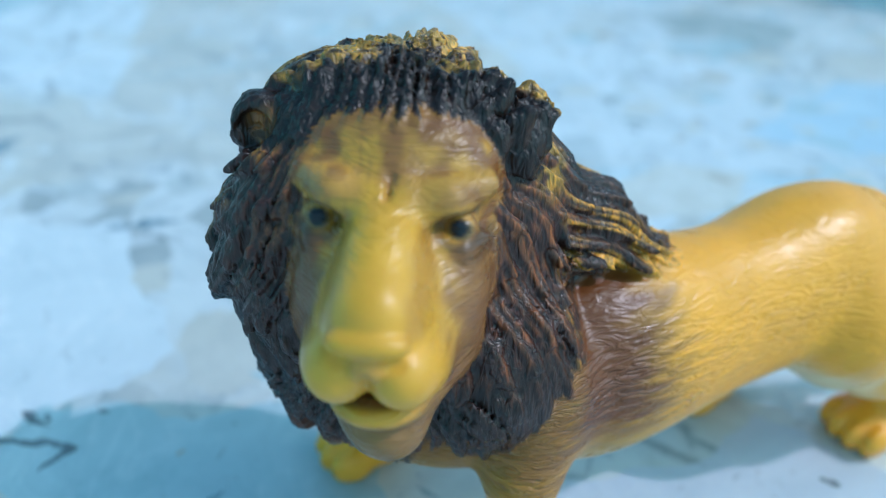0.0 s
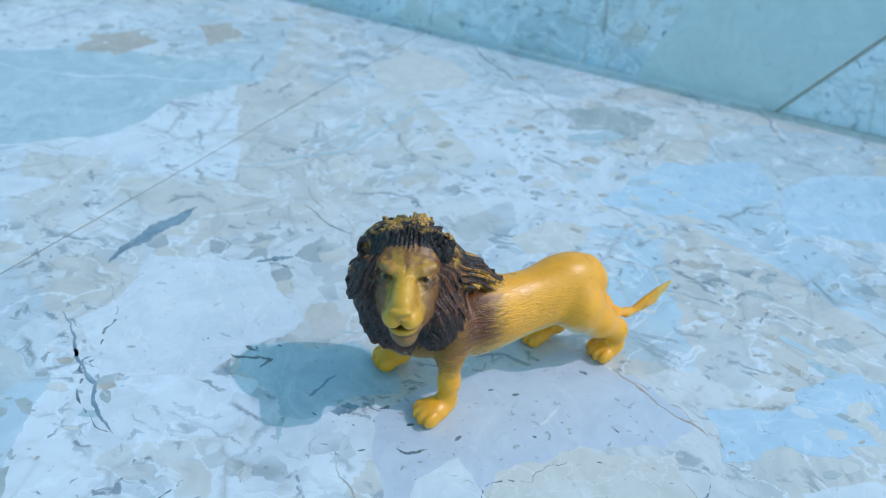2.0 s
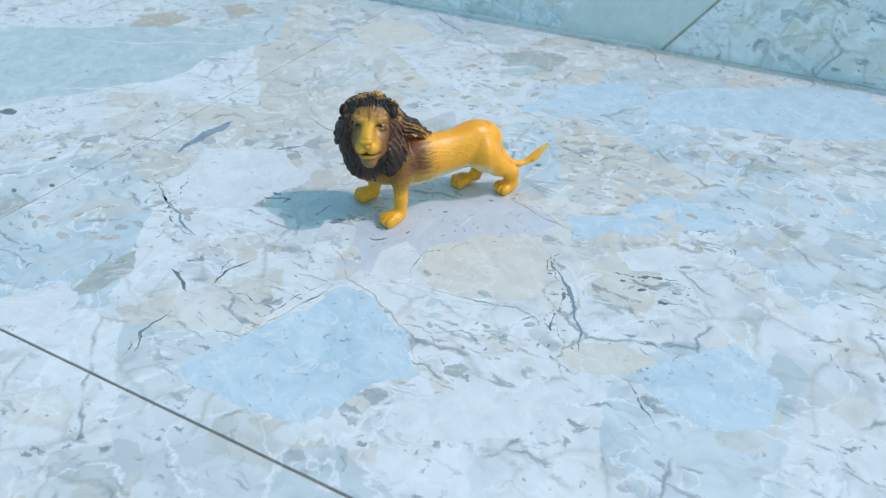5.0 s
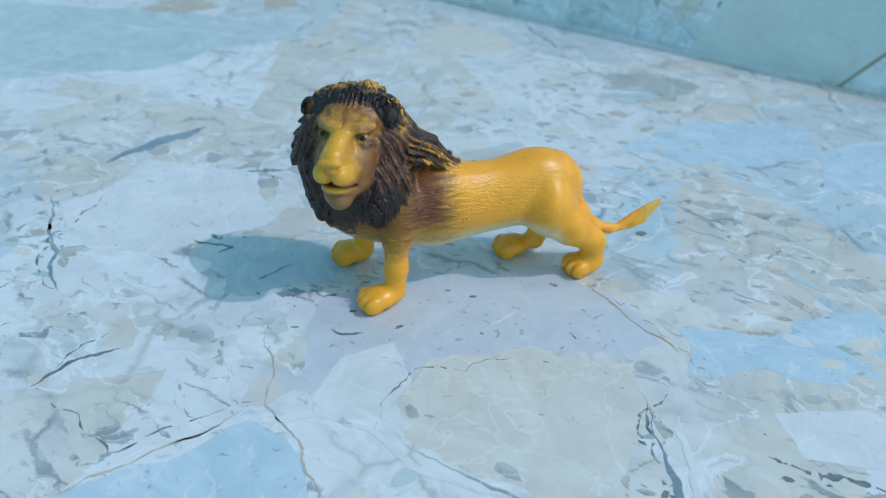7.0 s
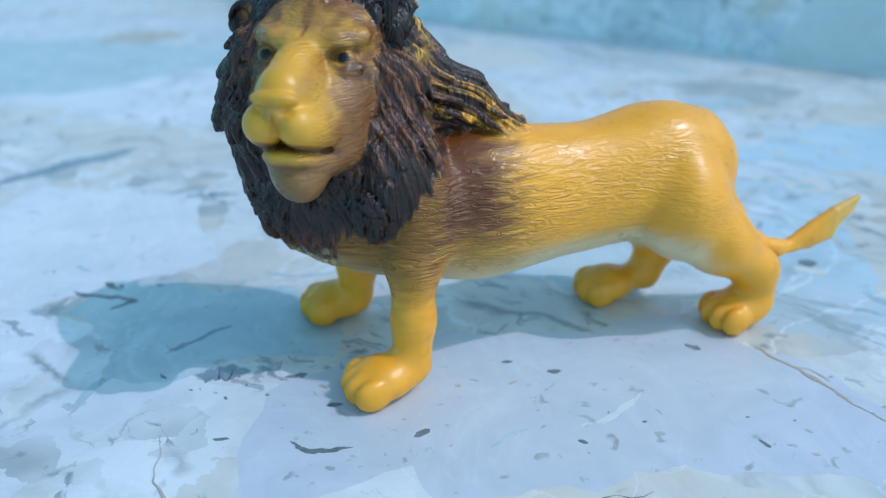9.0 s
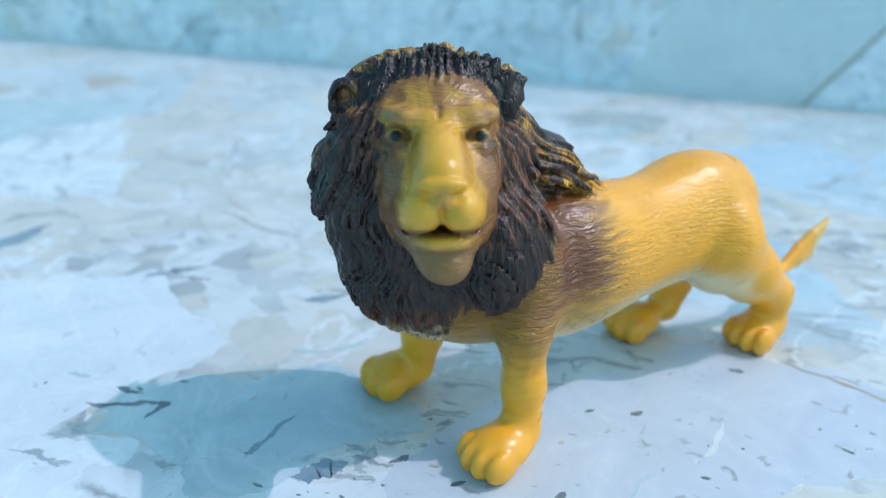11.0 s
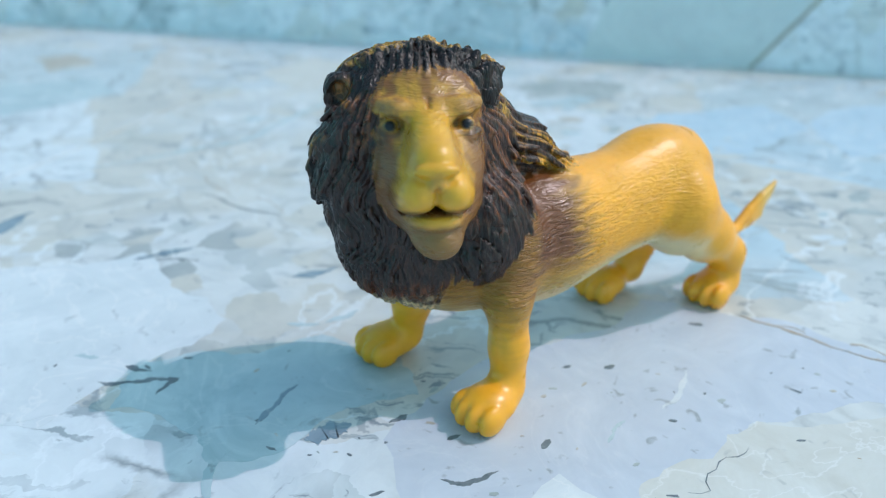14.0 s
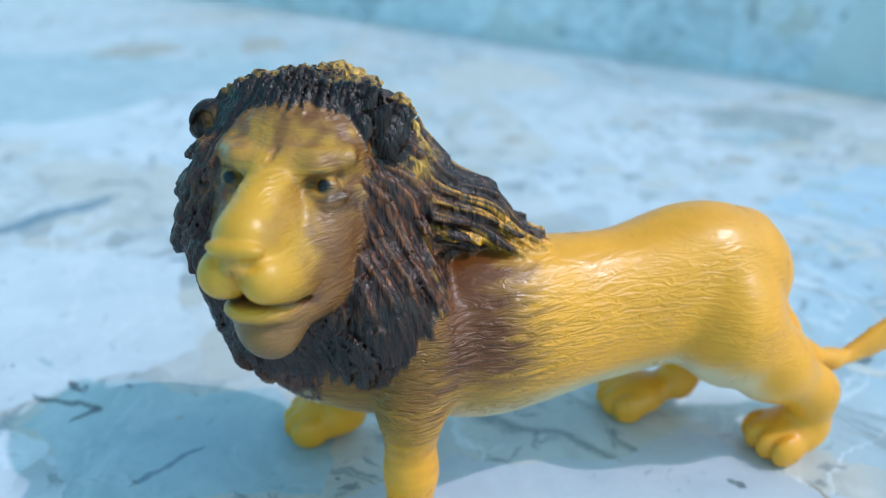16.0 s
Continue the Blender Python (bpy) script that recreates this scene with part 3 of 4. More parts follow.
limb([(36, -8, 38, 9), (36.5, -14, 28, 5.2), (37, -17.5, 16, 4.4), (37.5, -19.5, 6, 4.2)], 4)


def paw(cx, cy, turn):
    c, s = math.cos(radians(turn)), math.sin(radians(turn))
    ax = ((c, s, 0), (-s, c, 0), (0, 0, 1))
    at = lambda f, l, z: (cx + c * f - s * l, cy + s * f + c * l, z)
    ball(at(-0.5, 0, 4.6), (7.0, 6.0, 4.6), 3, ax)
    for i, l in enumerate((-5.0, -1.8, 1.8, 5.0)):
        f = 4.4 if i in (1, 2) else 3.0
        ball(at(f, l * 0.94, 3.7), (3.9, 2.0, 3.6), 0.8, ax)


paw(36.6, 15.6, 8)
paw(43.2, -20.5, 0)
paw(-52.2, 5.4, 6)
paw(-26.8, -14, 0)
# tail
limb([(-41, -4, 48, 3.4), (-46.5, -3.5, 38, 2.6), (-52.5, -2.5, 26, 2.3), (-59, -2, 18.5, 2.1), (-66, -2.5, 15.6, 1.8), (-72, -3.2, 15.4, 1.6)], 3)
# feathered tuft, flat and upright
for k in range(7):
    g = (k - 3) / 3
    limb([(-70, -3.0, 15.4 + 0.5 * g, 1.3), (-77, -3.9 - 0.3 * g * g, 17.4 + 2.4 * g, 1.3), (-83, -4.6, 20.0 + 3.2 * g, 1.2), (-88.5 + 1.2 * abs(g) - 2.4 * g, -5.2, 22.8 + 3.4 * g, 0.7)], 0.4)

# head: origin between the eyes, with its own right, forward and up
E = np.array((46.3, 6.3, 70.3))
HS = 1.13
HF0 = unit((0.43, 0.90, 0.0))
HR = np.array((HF0[1], -HF0[0], 0.0))
PITCH = radians(19)
UP = np.array((0.0, 0.0, 1.0))
HF, HU = HF0 * math.cos(PITCH) + UP * math.sin(PITCH), UP * math.cos(PITCH) - HF0 * math.sin(PITCH)
AX = (HR, HF, HU)


def hp(r, f, u):
    return E + HS * (r * HR + f * HF + u * HU)


def head_ball(c, r, k, axes, cut=False):
    ball(c, np.array(r) * HS, k, axes, cut)


def head_limb(points, k):
    limb([(*q[:3], q[3] * HS) for q in points], k)


layer[0] = HEAD
head_ball(hp(0, -10, -3), (11.5, 10.5, 13), 3, AX)
head_ball(hp(0, -4.8, 4.2), (9.8, 5.0, 5.8), 3.5, AX)
for sgn in (-1, 1):
    head_ball(hp(sgn * 4.7, -1.6, -8.0), (5.0, 5.2, 7.2), 4.5, AX)
head_limb([(*hp(0, -0.6, 1.6), 2.7), (*hp(0, 4, -2.6), 2.9), (*hp(0, 9.0, -6.6), 3.1)], 3)
head_ball(hp(0, 4.8, -9.0), (5.2, 6.4, 5.2), 4.5, AX)
for sgn in (-1, 1):
    head_ball(hp(sgn * 2.8, 8.2, -11.9), (3.3, 4.0, 3.4), 0.7, AX)
    head_ball(hp(sgn * 4.2, 4.0, -12.2), (2.9, 4.6, 3.5), 2.2, AX)
head_ball(hp(0, 11.6, -8.3), (3.8, 1.9, 1.35), 0.35, AX)
head_ball(hp(0, 11.4, -10.3), (1.7, 1.4, 1.6), 0.5, AX)
for sgn in (-1, 1):
    head_ball(hp(sgn * 2.5, 12.4, -10.0), (1.2, 1.0, 0.7), 0.4, AX, cut=True)
head_ball(hp(0, 2.6, 3.4), (0.7, 1.4, 2.6), 0.8, AX, cut=True)
head_ball(hp(0, 12.4, -13.4), (0.35, 2.0, 2.6), 0.5, AX, cut=True)
head_ball(hp(0, 3.4, -17.0), (5.0, 5.9, 2.2), 0.5, AX)
head_ball(hp(0, 2.4, -20.3), (4.8, 5.0, 3.7), 1.0, AX)
for sgn in (-1, 1):
    head_limb([(*hp(sgn * 2.4, 2.4, -18.4), 2.8), (*hp(sgn * 5.2, -3.6, -13.6), 4.2)], 2.0)
for sgn in (-1, 1):
    head_ball(hp(sgn * 5.4, 3.4, -15.1), (0.9, 1.8, 0.6), 0.6, AX, cut=True)
for sgn in (-1, 1):
    head_limb([(*hp(sgn * 2.0, 1.5, 1.5), 1.3), (*hp(sgn * 5.4, 1.2, 2.0), 1.25), (*hp(sgn * 8.8, -1.3, 3.2), 1.0)], 2.8)
    head_ball(hp(sgn * 6.7, 1.7, -0.6), (2.4, 1.7, 1.25), 0.8, AX, cut=True)
    head_ball(hp(sgn * 6.7, 0.0, -0.6), (1.6, 1.6, 1.25), 0.2, AX)
    head_limb([(*hp(sgn * 4.6, 1.2, -2.2), 0.7), (*hp(sgn * 7.0, 0.9, -2.7), 0.8), (*hp(sgn * 9.0, -0.8, -1.7), 0.6)], 1.2)

# neck and mane mass
layer[0] = MANE
MC = np.array((41.0, -7.8, 53.0))
MR = np.array((23.2, 17.6, 28.2))
ball(MC, MR, 3)
SC, SR = np.array((31.5, 2.0, 44.0)), np.array((12.5, 13.5, 16.0))
ball(SC, SR, 3)
ball(hp(6.2, -13.2, 5.6), (11.5, 9.5, 10.2), 4, AX)
ball((41, -3, 36), (11, 11, 12.5), 4)
NA, NM, NB = np.array((28.0, -6.0, 61.0)), np.array((15.0, -3.5, 56.6)), np.array((3.5, -1.0, 51.0))
limb([(*NA, 11.6), (*NM, 6.2), (*NB, 1.6)], 4)
rng = np.random.default_rng(4)


def rise(p):
    """Height over the mane mass, about in millimetres, and its outward normal."""
    q = (p - MC) / MR
    e = np.linalg.norm(q)
    return (e - 1) * MR.min(), unit(q / MR)


def flow_at(p):
    h = p - E
    r, f, u = h @ HR, h @ HF, h @ HU
    away = unit((r * HR + (u + 4) * HU))
    if u > 7:
        return unit(away * 0.5 - HF * 1.0 - UP * (0.2 + 0.02 * max(0, -f)))
    side = min(1.0, max(0.0, (u + 26) / 20))
    return unit(away * 0.45 * side - UP * 0.85 - HF * 0.35 * side + HF0 * 0.1 * (1 - side))


def strands(p, length, width, lift, count=2, stiff=None, shape=(MC, MR)):
    """A lock: strands side by side that follow the coat and stand off it at the tip."""
    c0, r0 = shape

    def over(q):
        g = (q - c0) / r0
        return (np.linalg.norm(g) - 1) * r0.min(), unit(g / r0)

    n = over(p)[1]
    d = unit((flow_at(p) if stiff is None else stiff) + 0.16 * rng.normal(size=3))
    side = unit(np.cross(n, d))
    wave, ph = rng.uniform(0.2, 0.7), rng.uniform(0, 6.3)
    path, q = [], p.copy()
    for i in range(6):
        path.append(q.copy())
        d = unit(d * 0.6 + 0.4 * (flow_at(q) if stiff is None else stiff))
        q = q + d * length / 5
        hgt, n = over(q)
        if stiff is None:
            q = q - n * (hgt - lift * (i + 1) / 6)
    for j in range(count):
        o = j - (count - 1) / 2
        run = []
        for i, c in enumerate(path):
            a = i / 5
            rad = width * (0.45 + 0.55 * math.sin(math.pi * min(1, 0.2 + a * 0.8))) * (1 - 0.35 * a)
            c2 = c + side * (1.5 * width * (1 - 0.8 * a ** 2) * o + wave * math.sin(ph + a * 5)) - n * abs(o) * 0.3
            run.append((*c2, max(rad, 0.3)))
        limb(run, 0.4)


for i in range(230):
    n = unit(rng.normal(size=3))
    p = MC + n * MR
    h = p - E
    r, f, u = h @ HR, h @ HF, h @ HU
    if p[2] < 27 or (math.hypot(r / 10.0, (u + 5) / 13) < 1 and f > -16) or (n[0] < -0.6 and p[2] < 45):
        continue
    strands(p, rng.uniform(5.5, 10) * (0.7 if u > 8 else 1), rng.uniform(0.55, 0.85), rng.uniform(0.5, 1.7) * (1.0 if u > -8 else 0.55), 3)
# hanging side and breast
for i in range(60):
    n = unit(rng.normal(size=3))
    p = SC + n * SR
    if n[1] < 0.1 or p[2] > 58 or p[2] < 41 or n[0] < -0.75:
        continue
    strands(p, rng.uniform(6, 9.5), rng.uniform(0.6, 0.9), rng.uniform(0.5, 1.4), 3, None, (SC, SR))
BC, BR = np.array((41.0, -3.0, 36.0)), np.array((11.0, 11.0, 12.5))
for i in range(46):
    n = unit(rng.normal(size=3))
    p = BC + n * BR
    if n[0] < -0.2 or p[2] < 37:
        continue
    strands(p, rng.uniform(3.5, 5.5), rng.uniform(0.6, 0.9), rng.uniform(0.4, 1.0), 2, unit((0.0, 0.05, -1) + 0.1 * rng.normal(size=3)), (BC, BR))
# rim of the face, cheek to cheek under the chin
for i in range(64):
    a = rng.uniform(-2.7, 2.7)
    p = hp(math.sin(a) * 10.2, -5.4 + 2.4 * math.cos(a) + rng.uniform(-2, 1.4), -6 - math.cos(a) * 14)
    strands(p, rng.uniform(5, 9), rng.uniform(0.55, 0.85), 0.8, 3, unit(HR * math.sin(a) * 0.55 - HF * 0.4 - UP * 0.8))
# nape
for i in range(70):
    a = rng.uniform(0, 0.95)
    g = a * 2 if a < 0.5 else a * 2 - 1
    c = NA * (1 - g) + NM * g if a < 0.5 else NM * (1 - g) + NB * g
    r = 11.6 - 5.4 * g if a < 0.5 else 6.2 - 4.6 * g
    th = rng.uniform(-1.7, 1.7)
    n = unit((0.25, math.sin(th), math.cos(th)))
    strands(c + n * r, rng.uniform(6, 10) * (1 - 0.35 * a), rng.uniform(0.8, 1.3) * (1 - 0.3 * a), 0.6, 2, unit((-0.85, 0.25 * math.sin(th), -0.42)))
# yellow clumps on the crown
for i in range(46):
    a, f = rng.uniform(-0.38, 0.95), rng.uniform(-22, -9)
    p = hp(a * 14, f, 0)
    up = 1 - ((p - MC)[:2] ** 2 / MR[:2] ** 2).sum()
    if up <= 0.05:
        continue
    p[2] = MC[2] + MR[2] * math.sqrt(up) + 0.5
    strands(p, rng.uniform(5, 8), rng.uniform(0.9, 1.3), 1.0, 3, unit(-HF0 * 0.8 + HR * a * 0.5 + UP * rng.uniform(-0.4, 0.05)))
# dark crest combed up over the brow
arc = [(*hp(a * 12.0, -4.6 - 4.8 * a * a, 10.0 - 4.4 * a * a), 1.1 + 0.5 * math.sin(19 * a)) for a in np.linspace(-1, 1, 25)]
limb(arc, 1.0)
for i in range(130):
    a = rng.uniform(-1, 1)
    start = rng.uniform(0, 1)
    p = hp(a * 11.6, -2.0 - 4.6 * a * a - 3.6 * start, 8.4 - 3.6 * a * a + 2.6 * start)
    strands(p, rng.uniform(4.8, 7.8) * (1 - 0.25 * start), rng.uniform(0.5, 0.8), 1.0, 3, unit(HU * 0.95 + HR * (a * 0.8 + 0.12 * rng.normal()) - HF * (0.35 + 0.3 * start)))
# ears
for sgn in (-1, 1):
    c = hp(14.9 if sgn > 0 else -11.9, -8.0, 6.6)
    ball(c, (3.6, 2.4, 4.0) if sgn > 0 else (3.2, 2.2, 3.4), 0.8, AX)
    if sgn > 0:
        ball(c + HF * 2.3 + HR * 0.2 - HU * 0.9, (2.4, 1.9, 2.8), 0.5, AX, cut=True)


# combed relief of the whole mane: overlapping locks, each with finer strands
def comb(p):
    """Millimetres across and along the strands."""
    h = p - E
    r, f, u = h @ HR, h @ HF, h @ HU
    g = np.random.default_rng(9)
    warp = sum(np.sin(p @ (unit(g.normal(size=3)) * g.uniform(0.12, 0.45)) + g.uniform(0, 6.3)) for _ in range(9)) * 0.55
    turn = np.arctan2(p[:, 1] - MC[1], p[:, 0] - MC[0])
    face_turn = math.atan2(HF0[1], HF0[0])
    off = (turn - face_turn + math.pi) % (2 * math.pi) - math.pi
    across = off * 19 + 0.22 * (p[:, 2] - 50) * np.sign(off)
    along = 80 - p[:, 2] + 0.25 * np.abs(off) * 19
    top = u > 6.5
    across = np.where(top, np.arctan2(r, f + 12) * 13 + 3, across)
    along = np.where(top, np.hypot(r, f + 2), along)
    k = np.clip((NA[0] - p[:, 0]) / (NA[0] - NB[0]), 0, 1)[:, None]
    axis = NA + k * (NB - NA)
    back = (p[:, 0] < 23) & (p[:, 2] > 46)
    across = np.where(back, np.arctan2(p[:, 1] - axis[:, 1], p[:, 2] - axis[:, 2]) * (10 - 4 * k[:, 0]), across)
    along = np.where(back, 30 - p[:, 0], along)
    return across + warp, along + 1.2 * warp


def relief(p):
    a, l = comb(p)
    wide = 2.9
    cell = np.floor(a / wide)
    fr = a / wide - cell
    shift = np.abs(np.sin(cell * 12.9898) * 43758.5453) % 1.0
    t = (l / 9.5 + shift) % 1.0
    lock = np.sin(np.pi * fr) ** (0.5 + 1.3 * t)
    fine = np.abs(np.sin(np.pi * a / 1.15))
    hair = np.abs(np.sin(np.pi * a / 0.62 + 1.0))
    soft = 1 - 0.45 * np.clip((56 - p[:, 2]) / 12, 0, 1)
    return soft * (0.75 * (lock - 0.6) + 0.85 * (t - 0.55) * lock) + 0.34 * (fine - 0.6) + 0.12 * (hair - 0.6), fine, lock


skin_cells = np.argwhere(np.abs(MANE) < 2.6)
MANE[tuple(skin_cells.T)] -= relief(LO + STEP * skin_cells)[0].astype(np.float32)


def skin(f):
    """Surface net of the zero level of the field: points in millimetres and quads."""
    s = f < 0
    cells = np.zeros(np.array(f.shape) - 1, np.int8)
    for dx in (0, 1):
        for dy in (0, 1):
            for dz in (0, 1):
                cells += s[dx:f.shape[0] - 1 + dx, dy:f.shape[1] - 1 + dy, dz:f.shape[2] - 1 + dz]
    act = (cells > 0) & (cells < 8)
    idx = np.argwhere(act)
    number = np.full(cells.shape, -1, np.int32)
    number[act] = np.arange(len(idx))
    total, count = np.zeros((len(idx), 3)), np.zeros(len(idx))
    for axis in range(3):
        o1, o2 = [k for k in range(3) if k != axis]
        for u in (0, 1):
            for v in (0, 1):
                a = idx.copy()
                a[:, o1] += u
                a[:, o2] += v
                b = a.copy()
                b[:, axis] += 1
                fa, fb = f[tuple(a.T)], f[tuple(b.T)]
                on = (fa < 0) != (fb < 0)
                tt = fa[on] / (fa[on] - fb[on])
                pt = a[on].astype(float)
                pt[:, axis] += tt
                total[on] += pt
                count[on] += 1
    pts = LO + STEP * total / count[:, None]
    quads = []
    for axis in range(3):
        o1, o2 = [(1, 2), (2, 0), (0, 1)][axis]
        lo = [slice(None)] * 3
        hi = [slice(None)] * 3
        lo[axis], hi[axis] = slice(0, -1), slice(1, None)
        ch = np.argwhere(s[tuple(lo)] != s[tuple(hi)])
        ch = ch[(ch[:, o1] > 0) & (ch[:, o2] > 0) & (ch[:, o1] < f.shape[o1] - 1) & (ch[:, o2] < f.shape[o2] - 1)]
        inside = s[tuple(ch.T)]
        ring = []
        for u, v in ((-1, -1), (0, -1), (0, 0), (-1, 0)):
            c = ch.copy()
            c[:, o1] += u
            c[:, o2] += v
            ring.append(number[tuple(c.T)])
        q = np.stack(ring, 1)
        q[~inside] = q[~inside][:, ::-1]
        quads.append(q)
    return pts, np.concatenate(quads), idx


whole = melt(melt(BODY, MANE, 0.8), HEAD, 1.4)
pts, quads, cell = skin(whole)
lion_mesh = bpy.data.meshes.new("toy_lion")
lion_mesh.vertices.add(len(pts))
slim = np.clip((56 - pts[:, 2]) / 14, 0, 1) * np.clip((pts[:, 0] - 46) / 14, 0, 1) * np.clip((pts[:, 2] - 30) / 20, 0, 1)
shaped = pts - np.stack([4.6 * slim, 0 * slim, 0 * slim], 1)
lion_mesh.vertices.foreach_set("co", (shaped * MM).astype(np.float32).ravel())
lion_mesh.loops.add(quads.size)
lion_mesh.loops.foreach_set("vertex_index", quads.ravel().astype(np.int32))
lion_mesh.polygons.add(len(quads))
lion_mesh.polygons.foreach_set("loop_start", np.arange(0, quads.size, 4, dtype=np.int32))
lion_mesh.update(calc_edges=True)
lion_mesh.polygons.foreach_set("use_smooth", np.ones(len(quads), bool))
normal = np.zeros(len(pts) * 3, np.float32)
lion_mesh.vertex_normals.foreach_get("vector", normal)
normal = normal.reshape(-1, 3)


# painted coat
def step(x, a, b):
    t = np.clip((x - a) / (b - a), 0, 1)
    return t * t * (3 - 2 * t)


def ripple(p, scale, seed):
    """Cheap smooth noise from sums of turned sines, about -1 to 1."""
    g = np.random.default_rng(seed)
    out = np.zeros(len(p))
    for _ in range(22):
        out += np.sin(p @ (unit(g.normal(size=3)) * scale * g.uniform(0.7, 3.2)) + g.uniform(0, 6.3))
    return out / 4.6


YELLOW, CREAM = (0.95, 0.385, 0.016), (0.78, 0.62, 0.36)
BROWN, BLACK, OCHRE = (0.155, 0.040, 0.008), (0.020, 0.010, 0.007), (0.55, 0.27, 0.03)
x, y, z = pts.T
h = pts - E
hr, hf, hu = h @ HR / HS, h @ HF / HS, h @ HU / HS
n1, n2, n3 = ripple(pts, 0.25, 1), ripple(pts, 0.8, 2), ripple(pts, 0.12, 3)
n5 = ripple(pts * (0.35, 0.35, 1.5), 1.3, 8)
near = tuple(cell.T)
dm, db, dh = MANE[near], BODY[near], HEAD[near]
mane = step(np.minimum(db, dh) - dm, -0.15, 0.45)
face = step(np.minimum(db, dm) - dh, -0.2, 0.3)
col = np.tile(np.array(YELLOW), (len(pts), 1))


def lay(colour, w):
    global col
    w = np.clip(w, 0, 1)[:, None]
    col = col * (1 - w) + np.array(colour) * w


# belly, shoulder and foreleg shading of the spray paint
lay(CREAM, 0.85 * step(-normal[:, 2], 0.1, 0.6) * step(z, 14, 18) * step(-z, -34, -26) * step(x, -46, -36))
lay(CREAM, 0.5 * step(-z - 0.05 * x, -30, -22) * step(z, 14, 18) * step(-np.abs(y), -13, -11) * step(x, -38, -25))
lay(OCHRE, 0.75 * step(x + 1.6 * n5, 0, 12) * step(z, 20, 28))
lay(BROWN, 0.97 * step(x + 2.0 * n5, 2, 15) * step(z + 1.0 * n5, 27, 38) * step(-x, -27, -21))
lay(BROWN, 0.72 * step(x + 1.2 * n5, 20, 26) * step(z + 2.2 * n5 + 0.8 * n2, 15, 36))
lay(CREAM, 0.55 * step(x, 40, 46) * step(-z, -31, -24) * step(z, 20, 23) * (1 - mane))
# mane: brown strands, black beard, crown brushed yellow
tall = np.minimum((np.sqrt((((pts - MC) / MR) ** 2).sum(1)) - 1) * MR.min(), (np.sqrt((((pts - SC) / SR) ** 2).sum(1)) - 1) * SR.min())
lay((0.046, 0.017, 0.012), mane)
rim = np.hypot(hr / 10.2, (hu + 5) / 14)
lift, fine, lock = relief(pts)
ridge = 0.55 * fine + 0.45 * lock
lay((0.23, 0.08, 0.026), 0.75 * mane * step(ridge + 0.15 * n2, 0.5, 0.95) * step(n1 - 0.04 * hr, -0.9, 0.3) * step(hu, -26, -12))
lay(OCHRE, 0.6 * mane * step(ridge + 0.2 * n2, 0.7, 1.0) * step(n1 + n3, 0.1, 0.9) * step(hu, -14, 0) * step(rim, 1.2, 1.5))
lay(BLACK, 0.75 * mane * step(-hu + 0.3 * hr + 2 * n1, 10, 18))
crown = mane * step(z + 2 * n1, 66, 72) * step(-hf, 8.5, 11)
lay((0.55, 0.32, 0.045), 0.95 * crown * step(n2 + 0.6 * n1 + ridge - 0.6, -0.2, 0.5))
along = (NA[0] - x) / (NA[0] - NB[0])
nape = mane * step(along, 0.1, 0.4)
lay(BLACK, 0.6 * nape)
comb = np.stack([0.12 * (0.88 * x + 0.45 * z), y, 0.9 * z - 0.45 * x], 1)
n4 = ripple(comb, 0.75, 5)
lay((0.72, 0.36, 0.02), 0.9 * nape * step(0.8 * n4 + 0.7 * ridge - 0.45, 0.28, 0.6))
lay((0.60, 0.29, 0.03), 0.75 * mane * step(-x, -25, -19) * step(0.6 * n4 + ridge - 0.6, 0.1, 0.5) * step(z, 44, 50))
crest = mane * step(hf + 0.8 * n1, -11.5, -9.0) * step(hu, 4, 6) * step(-hu, -19, -15)
lay(BLACK, crest)
brushed = mane * step(hu + 1.8 * n1 + 0.8 * n2 - 13.6 + 0.024 * hr ** 2, 0.0, 1.4) * step(-hf, 5.5, 8.0) * step(z, 64, 70)
lay((0.55, 0.31, 0.05), 0.9 * brushed * step(ridge + 0.4 * n2, 0.4, 0.85))
lay((0.80, 0.50, 0.12), 0.7 * step(-x, 78, 86))
# breast fringe
lay(BROWN, 0.6 * mane * step(-z + n2, -36, -30))
lay(CREAM, 0.65 * mane * step(-z + 1.5 * n2, -31, -26) * step(x, 34, 42))
# face
lay((0.68, 0.33, 0.04), 0.85 * face)
n6 = ripple(pts * (1.5, 1.5, 0.35), 1.6, 12)
lay((0.30, 0.13, 0.035), 0.5 * face * step(n6 + 0.4 * n1, 0.1, 1.0) * step(-hf, -7, -3))
up = step(hu, -2, 3)
lay((0.46, 0.21, 0.04), 0.65 * face * step(rim + 0.14 * n2, 0.4, 0.9) * (1 - 0.7 * up))
lay((0.36, 0.16, 0.04), 0.45 * face * step(n2 + 0.5 * n1, 0.3, 1.1) * step(-hf, -7, -3))
lay((0.34, 0.15, 0.04), 0.6 * face * up * step(-np.abs(hr + 1.2 + 0.6 * n1), -2.6, -0.6) * step(-hu, -9, -4))
lay((0.34, 0.15, 0.05), 0.6 * face * step(-np.abs(hu - 2.0 - 0.1 * np.abs(hr)), -1.6, -0.3) * step(np.abs(hr), 1.5, 3))
lay(BROWN, 0.85 * face * step(rim + 0.12 * n2 - 0.16 * up, 0.78, 1.02) * step(-hf, -4, 0.5))
lay((0.82, 0.38, 0.018), 0.75 * face * step(hf + 0.2 * hu - 0.35 * np.abs(hr) + 0.5 * n2, 0.4, 4.5))
